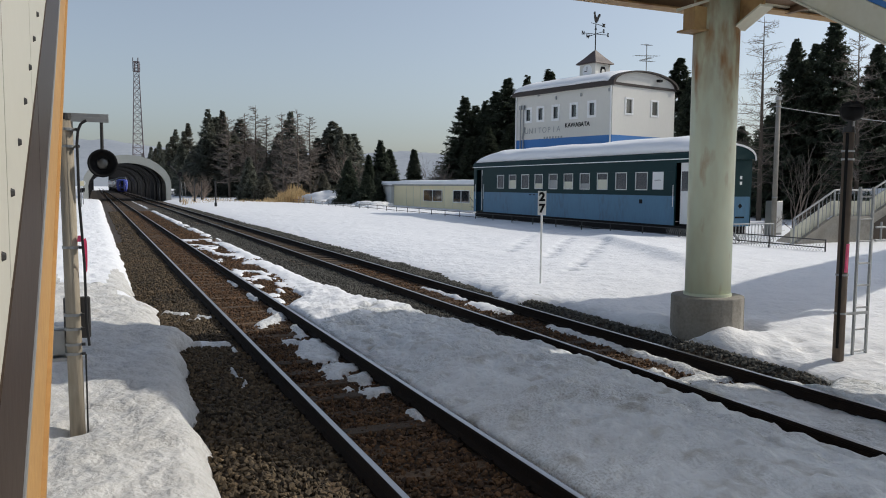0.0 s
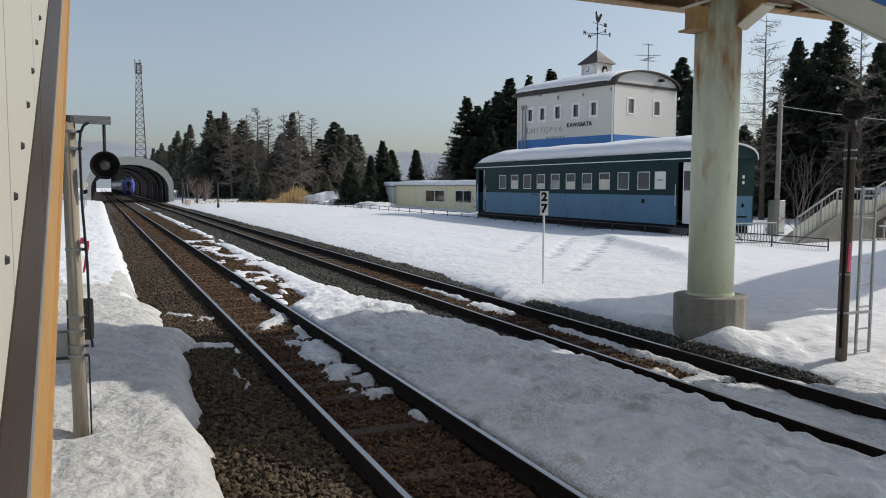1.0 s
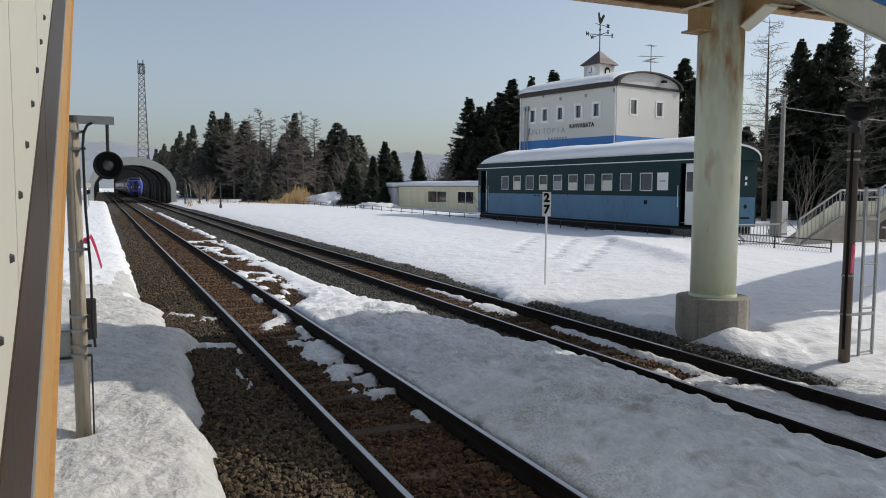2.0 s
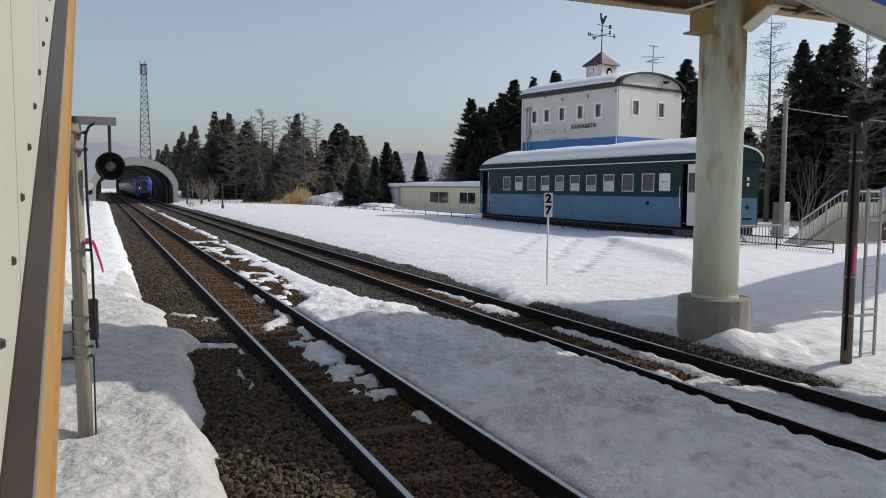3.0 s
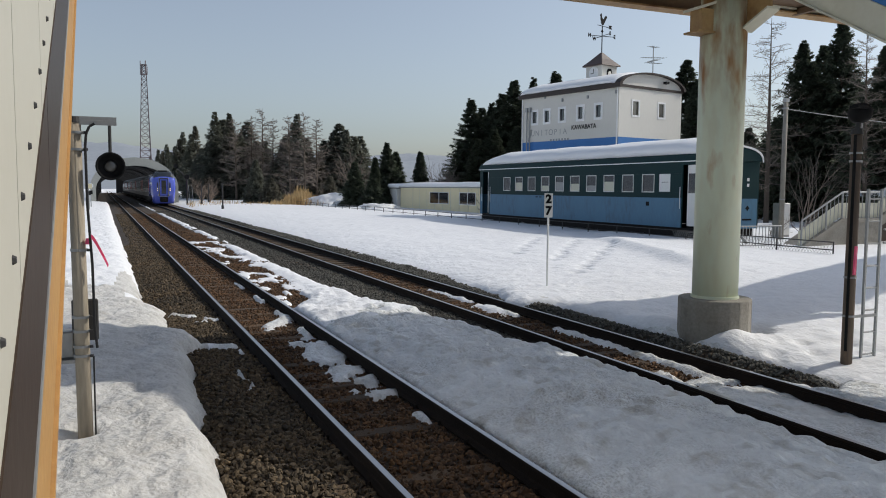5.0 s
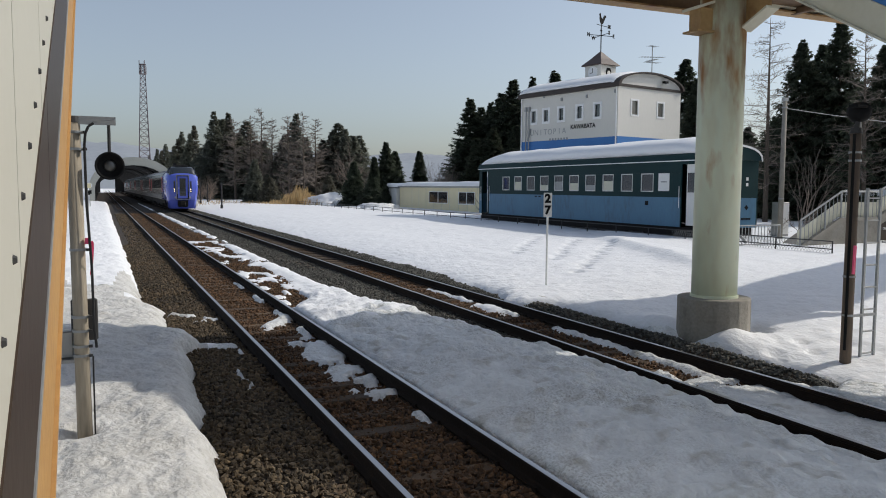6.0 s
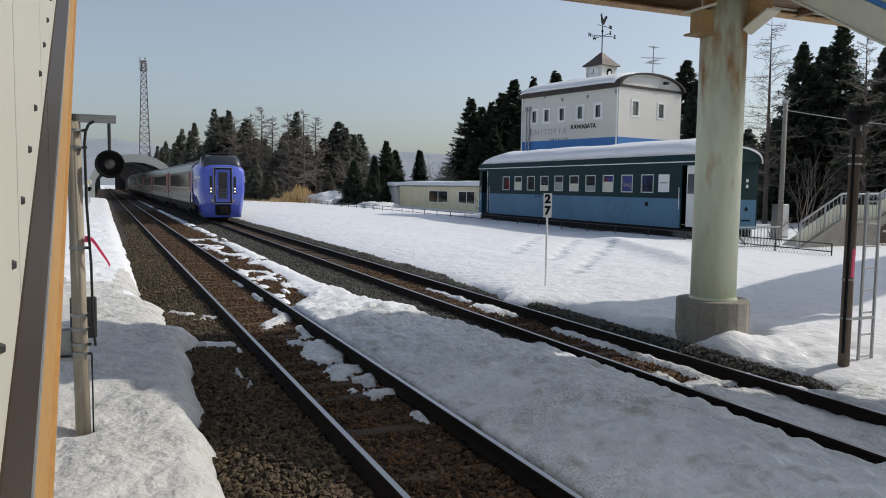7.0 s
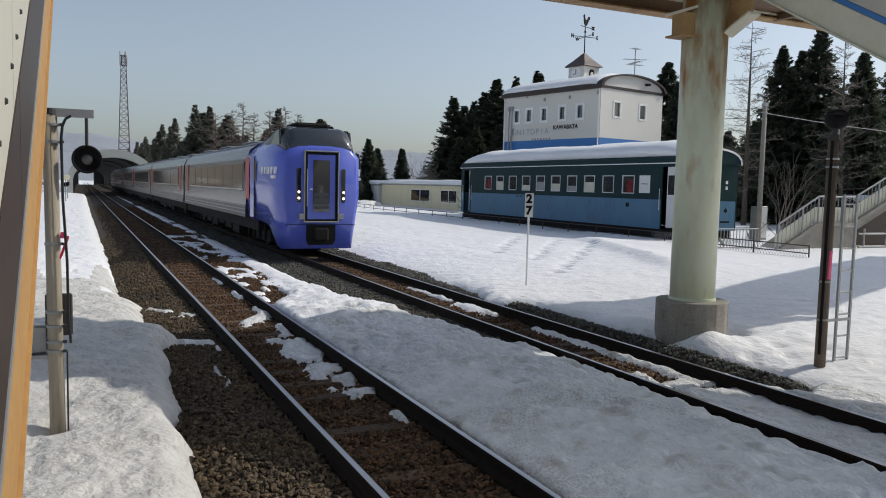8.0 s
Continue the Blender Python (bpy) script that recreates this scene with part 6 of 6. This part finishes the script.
def plant_trees():
    spruce = "tall dark green spruce with ragged drooping boughs"
    # group behind the old coach and steps
    for t, d, H, R, s in ((48.2, 58, 13.0, 3.0, 1), (50.45, 58, 14.4, 3.2, 2), (49.4, 62, 13.4, 3.2, 3), (53.0, 52, 11.4, 2.6, 4), (43.2, 68, 9.6, 3.0, 5), (55.0, 60, 13.0, 3.1, 6), (51.6, 64, 10.8, 3.3, 7), (46.8, 66, 8.4, 3.3, 18), (45.0, 74, 8.2, 3.2, 19), (53.8, 66, 10.0, 3.3, 20)):
        x, y = along(t, d)
        conifer("spruce_tree", pose(x, y, -0.3, 0, 0, s * 40), H * 0.95, R * 1.45, s, spruce, 60, 9, 16, 0.03, None, 0.05, "conifers", 0.62)
    x, y = along(46.3, 52)
    bare_tree("larch_tree", pose(x, y, -0.2), 12.8, 3, "tall leafless larch with thin spreading twigs", larch=True, thick=0.8)
    x, y = along(52.2, 50)
    bare_tree("larch_tree", pose(x, y, -0.2), 11.2, 8, "tall leafless larch with thin spreading twigs", larch=True, thick=0.8)
    for t, d, H, s in ((48.4, 36, 4.8, 5), (52.4, 38, 3.0, 7)):
        x, y = along(t, d)
        bare_tree("bare_shrub", pose(x, y, 0), H, s, "leafless grey shrub with many spreading stems", 0.36, TWIG, 3, 3, thick=0.6)
    # dark wood behind the house
    base = [conifer("spruce_tree", pose(*along(27.2, 88), -0.3), 12.0, 3.6, 21, spruce, 46, 9, 11, 0.03, None, 0.0, "conifers", 0.8),
            conifer("spruce_tree", pose(*along(30.2, 84), -0.3), 14.2, 3.9, 22, spruce, 46, 9, 11, 0.03, None, 0.0, "conifers", 0.8),
            conifer("spruce_tree", pose(*along(41.6, 72), -0.3), 12.0, 3.6, 23, spruce, 46, 9, 11, 0.03, None, 0.0, "conifers", 0.8)]
    for k, (t, d, s) in enumerate(((25.0, 92, 0.66), (25.7, 86, 0.86), (26.5, 90, 0.96), (28.0, 86, 1.06), (28.8, 84, 0.98), (29.5, 88, 1.08), (30.9, 86, 1.02), (31.8, 90, 1.1), (33, 88, 1.0), (42.4, 78, 0.95), (40.8, 84, 1.1), (27.4, 80, 0.7), (29.1, 78, 0.72), (30.4, 78, 0.72), (26.2, 80, 0.62), (31.4, 80, 0.75), (32.5, 82, 0.8))):
        x, y = along(t, d)
        copy_thing(base[k % 3], pose(x, y, -0.3, 0, 0, k * 67) @ Matrix.Diagonal((s * 1.45, s * 1.45, s, 1)))
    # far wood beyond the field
    far = [conifer("fir_tree", pose(*along(7.4, 130), -0.3), 14.2, 4.4, 31, "far dark fir in a shelter belt", 36, 8, 9, 0.03, HAZED_NEEDLES),
           conifer("fir_tree", pose(*along(8.4, 126), -0.3), 13.8, 3.8, 32, "far dark fir in a shelter belt", 34, 8, 8, 0.06, HAZED_BROWN_NEEDLES, 0.3),
           conifer("fir_tree", pose(*along(13.1, 118), -0.3), 13.4, 3.4, 33, "far dark fir in a shelter belt", 34, 8, 8, 0.05, HAZED_NEEDLES, 0.2),
           conifer("fir_tree", pose(*along(16.6, 115), -0.3), 10.8, 3.4, 34, "far dark fir in a shelter belt", 36, 8, 9, 0.03, HAZED_NEEDLES)]
    spots = ((3.6, 150, 0.66), (4.2, 146, 0.72), (4.8, 142, 0.86), (5.4, 138, 0.92), (6.0, 140, 0.7), (6.9, 134, 0.98), (7.9, 132, 1.0), (9.0, 128, 0.98), (9.6, 130, 0.9), (10.2, 126, 0.7), (10.8, 128, 0.74), (11.4, 124, 0.6), (12.3, 122, 0.72), (12.9, 124, 0.9), (13.7, 122, 0.76), (14.3, 120, 0.62), (15.0, 118, 0.66), (15.7, 122, 0.8), (16.1, 118, 0.9), (17.1, 116, 0.92), (17.6, 120, 0.72), (6.5, 126, 0.6), (8.0, 122, 0.55), (9.3, 120, 0.5), (11.9, 118, 0.55), (14.7, 114, 0.5), (5.0, 130, 0.6), (2.9, 160, 0.6), (2.2, 170, 0.55), (3.2, 140, 0.5), (4.0, 158, 0.62), (5.8, 150, 0.66), (6.4, 148, 0.62), (7.2, 146, 0.7), (8.7, 142, 0.7), (9.9, 140, 0.66), (10.5, 142, 0.62), (11.1, 138, 0.66), (11.8, 136, 0.6), (12.7, 134, 0.64), (13.4, 136, 0.6), (14.0, 134, 0.62), (14.9, 132, 0.56), (15.5, 130, 0.6), (16.6, 130, 0.6), (10.0, 132, 0.5), (12.0, 130, 0.46))
    for k, (t, d, s) in enumerate(spots):
        x, y = along(t, d)
        x = max(x, 17.0 + k % 3)
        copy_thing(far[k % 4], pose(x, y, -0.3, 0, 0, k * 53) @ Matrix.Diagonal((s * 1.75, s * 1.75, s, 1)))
    # wood behind the shelter
    for k in range(12):
        x, y = along(3.1 + k * 0.27, 420 - k * 8 + (k % 3) * 9)
        s = 1.25 + 0.05 * k + 0.12 * (k * 7 % 3)
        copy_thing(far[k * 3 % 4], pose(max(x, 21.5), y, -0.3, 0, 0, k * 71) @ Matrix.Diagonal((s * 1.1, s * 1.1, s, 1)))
    for t, d, H, s in ((9.9, 122, 13.2, 41), (10.6, 120, 14.2, 42), (12.6, 112, 12.6, 43), (13.6, 110, 12.8, 44), (14.5, 112, 12.2, 45), (11.3, 118, 12.6, 46), (8.8, 118, 12.4, 47)):
        x, y = along(t, d)
        bare_tree("larch_tree", pose(x, y, -0.3), H, s, "far leafless larch with a thin straight trunk", larch=True, thick=1.9)
    for t, d, H, s in ((17.6, 92, 7.8, 51), (18.2, 94, 6.6, 52), (6.4, 112, 4.4, 53), (6.9, 108, 3.8, 54), (22.6, 82, 6.0, 55), (23.6, 80, 5.0, 56), (24.2, 84, 5.4, 57), (15.4, 100, 4.0, 58), (12.4, 104, 4.0, 59)):
        x, y = along(t, d)
        bare_tree("bare_shrub", pose(x, y, 0), H, s, "leafless brown shrub with fine twigs", 0.42, PALE_TWIG if s in (51, 53, 54) else TWIG, 3, 4)
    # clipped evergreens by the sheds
    for t, d, H, R, s, n in ((17.2, 84, 4.9, 1.9, 61, NEEDLES), (18.7, 90, 5.6, 1.2, 62, NEEDLES), (19.55, 92, 7.4, 2.6, 63, NEEDLES), (20.2, 94, 6.6, 2.4, 64, NEEDLES), (22.0, 92, 6.6, 1.7, 65, NEEDLES), (18.6, 82, 3.2, 2.0, 66, NEEDLES), (10.15, 100, 5.6, 1.8, 67, HAZED_NEEDLES), (11.2, 98, 3.4, 1.9, 68, HAZED_BROWN_NEEDLES), (15.4, 96, 3.6, 1.4, 69, HAZED_BROWN_NEEDLES), (19.3, 83, 3.0, 2.0, 70, NEEDLES)):
        x, y = along(t, d)
        conifer("yew_bush", pose(x, y, -0.1), H, R, s, "dense dark evergreen beside the sheds", 40, 11, 9, 0.01, n, 0.0, "garden evergreens", 0.8)
    # shrubs by the coach end and shed
    for x, y, H, s in ((27.4, 54.5, 3.4, 71), (27.0, 52.5, 2.6, 72), (25.6, 26.0, 2.4, 73), (26.4, 25.0, 2.0, 74), (27.2, 24.0, 1.9, 75), (25.3, 45.4, 2.6, 76)):
        bare_tree("bare_shrub", pose(x, y, 0), H, s, "small leafless reddish shrub", 0.42, TWIG, 3, 3)


plant_trees()


def reeds():
    rng = random.Random(5)
    verts, faces = [], []
    for _ in range(5200):
        t = rng.gauss(13.3, 1.2) if rng.random() < 0.75 else rng.uniform(5.5, 17)
        d = rng.uniform(88, 104)
        x, y = along(t, d)
        h = rng.uniform(0.35, 1.75) * (0.35 + 0.75 * math.exp(-((t - 13.3) / 1.1) ** 2)) * (0.55 + 0.9 * float(vnoise(t * 3.0, d * 0.4, 17)))
        a, lean = rng.random() * 6.28, rng.uniform(0, 0.4)
        c = Vector((x, y, -0.1))
        s = Vector((math.cos(a), math.sin(a), 0)) * 0.035
        top = c + Vector((math.sin(a) * lean, math.cos(a) * lean, h))
        n = len(verts)
        verts.extend((c - s, c + s, top + s * 0.6, top - s * 0.6))
        faces.append((n, n + 1, n + 2, n + 3))
    tagged(raw("dry_reeds", verts, faces, REED), "straw-coloured dry reeds rising from the snow", "reeds", kind="stuff")


reeds()


def snow_heaps():
    rng = random.Random(9)
    first = None
    for t, d, s in ((15.1, 92, 1.6), (15.8, 90, 1.9), (16.5, 88, 1.3), (17.2, 86, 1.5), (18.6, 76, 1.1), (14.6, 94, 1.0), (19.3, 74, 1.2), (18.9, 70, 0.8), (20.2, 70, 0.7)):
        x, y = along(t, d)
        bm = bmesh.new()
        bmesh.ops.create_icosphere(bm, subdivisions=4, radius=1.0)
        for v in bm.verts:
            k = 0.35 + 1.35 * float(fbm(v.co.x * 2.3 + t * 3, v.co.y * 2.3 + v.co.z * 2, 13, 4))
            v.co = Vector((v.co.x * 1.7 * k, v.co.y * 1.4 * k, v.co.z * 0.62 * k))
        heap = finish("snow_heap", bm, SNOW if rng.random() < 0.8 else OLD_SNOW, smooth=True)
        heap.matrix_basis = pose(x, y, -0.1, 0, 0, t * 50) @ Matrix.Diagonal((s, s, s, 1))
        tagged(heap, "heaped lumpy snow at the field edge", "snow heap", "heaps of snow")


snow_heaps()


def far_cottages():
    for t, d, w in ((6.9, 132, 3), (8.1, 126, 2.4)):
        x, y = along(t, d)
        thing = root("far_hut", pose(x, y, 0), "small dark hut with a snow-covered roof", "hut", "far huts")
        part("wall", box((0, 0, -0.8), (w, 3, 1.2)), SHED_STEEL, thing)
        part("roof", prism([(-0.3, 1.2), (w + 0.3, 1.2), (w + 0.1, 1.6), (0, 1.6)], 1, -0.3, 3.3), ROOF_SNOW, thing, "snowy roof")
    hut = root("far_hut", pose(40.0, 29.0, 0), "small dark hut with a snow-covered roof", "hut", "far huts")
    part("wall", box((0, 0, -0.8), (4, 3, 1.9)), BROWN_METAL, hut)
    part("roof", prism([(-0.3, 1.9), (4.3, 1.9), (4.1, 2.25), (0, 2.25)], 1, -0.3, 3.3), ROOF_SNOW, hut, "snowy roof")


far_cottages()


# ---- hills ----
def hills():
    for k, (y, low, high, seed, x0, x1) in enumerate(((900, 26, 60, 3, -900, 1500), (1350, 50, 98, 8, -1400, 2400))):
        xs = np.linspace(x0, x1, 260)
        ys = np.linspace(y, y + 320, 14)
        def rise(X, Y):
            f = (Y - y) / 320
            crest = low + (high - low) * fbm(X / 260.0, 0 * X, seed, 4)
            tips = 5.0 * vnoise(X / 7.0, Y / 7.0, seed + 2) * f
            return -2 + crest * np.sin(np.clip(f, 0, 1) * 1.5708) + tips
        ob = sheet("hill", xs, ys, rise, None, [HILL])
        tagged(ob, "hazy wooded hills with thin snow on the horizon", "backdrop", kind="structure")


hills()
left_bank = sheet("wooded_bank", np.linspace(-60, -6, 30), np.linspace(118, 260, 40), lambda x, y: -1 + 9.0 * ease(-6, -28, x) + 1.6 * fbm(x / 3, y / 3, 4, 3), None, [material("brown_bank", (0.2, 0.16, 0.12), (0.1, 0.085, 0.07), scale=0.3, fine=2.0, rough=1.0, bump=0.0, mixing=1.0)])
tagged(left_bank, "brown leafless wooded bank beside the shelter", "bank", kind="structure")


# ---- sleepers, piece by piece ----
def sleepers(thing, phase, dark):
    rng = random.Random(phase * 100)
    bm = bmesh.new()
    add_box(bm, (-1.05, -0.10, -0.30), (1.05, 0.10, -0.158))
    bmesh.ops.bevel(bm, geom=list(bm.edges), offset=0.012, segments=1, affect="EDGES")
    me = bpy.data.meshes.new("sleeper")
    bm.to_mesh(me)
    bm.free()
    me.materials.append(WOOD)
    plate = bmesh.new()
    add_box(plate, (-0.09, -0.08, -0.157), (0.09, 0.08, -0.150))
    for x, y in ((-0.075, -0.05), (0.075, 0.05)):
        add_rod(plate, (x, y, -0.15), (x, y, -0.115), 0.014, sides=6)
    pm = bpy.data.meshes.new("tie_plate")
    plate.to_mesh(pm)
    plate.free()
    pm.materials.append(RAIL_SIDE)
    for i in range(150):
        y = -3.0 + phase + i * 0.62
        ob = new("sleeper", me)
        ob.parent = thing
        ob.matrix_basis = pose(rng.uniform(-0.03, 0.03), y, rng.uniform(-0.012, 0.004), 0, 0, rng.uniform(-1.2, 1.2))
        if y < 16:
            for s in (-0.566, 0.566):
                k = new("tie_plate", pm)
                k.parent = thing
                k.matrix_basis = pose(s, y, 0)
    rest = bmesh.new()
    for i in range(150, 480, 1):
        y = -3.0 + phase + i * 0.62
        add_box(rest, (-1.05, y - 0.1, -0.30), (1.05, y + 0.1, -0.162))
    ob = part("sleeper_run", rest, WOOD, thing)
    ob["kind"] = "stuff"


sleepers(track_a, 0.0, True)
sleepers(track_b, 0.31, False)


# ---- what moves ----
def motions():
    knot = Vector((0.07, -0.08, 1.70))
    swings = ((0.0, 20, 10), (0.5, -8, 0), (1.0, 30, 20), (1.5, -18, -10), (2.2, 10, 5), (3.0, 5, 10), (3.5, 28, 20), (4.0, -5, 0), (4.5, -22, -8), (5.2, 5, 6), (6.0, 24, 12), (6.5, 22, 4), (7.0, -10, 12), (7.5, 15, -10), (8.0, 40, 15))
    walk(TAPE, [(t, Matrix.Translation(knot) @ pose(0, 0, 0, b, a, 0) @ Matrix.Translation(-knot)) for t, a, b in swings])
    walk(TRAIN, [(0.0, pose(TRACK_B, 213.5, 0)), (1.5, pose(TRACK_B, 177.0, 0)), (3.5, pose(TRACK_B, 129.0, 0)), (4.5, pose(TRACK_B, 106.0, 0)), (6.5, pose(TRACK_B, 58.8, 0)), (7.0, pose(TRACK_B, 46.6, 0)), (7.5, pose(TRACK_B, 34.5, 0)), (8.0, pose(TRACK_B, 22.4, 0))])


motions()
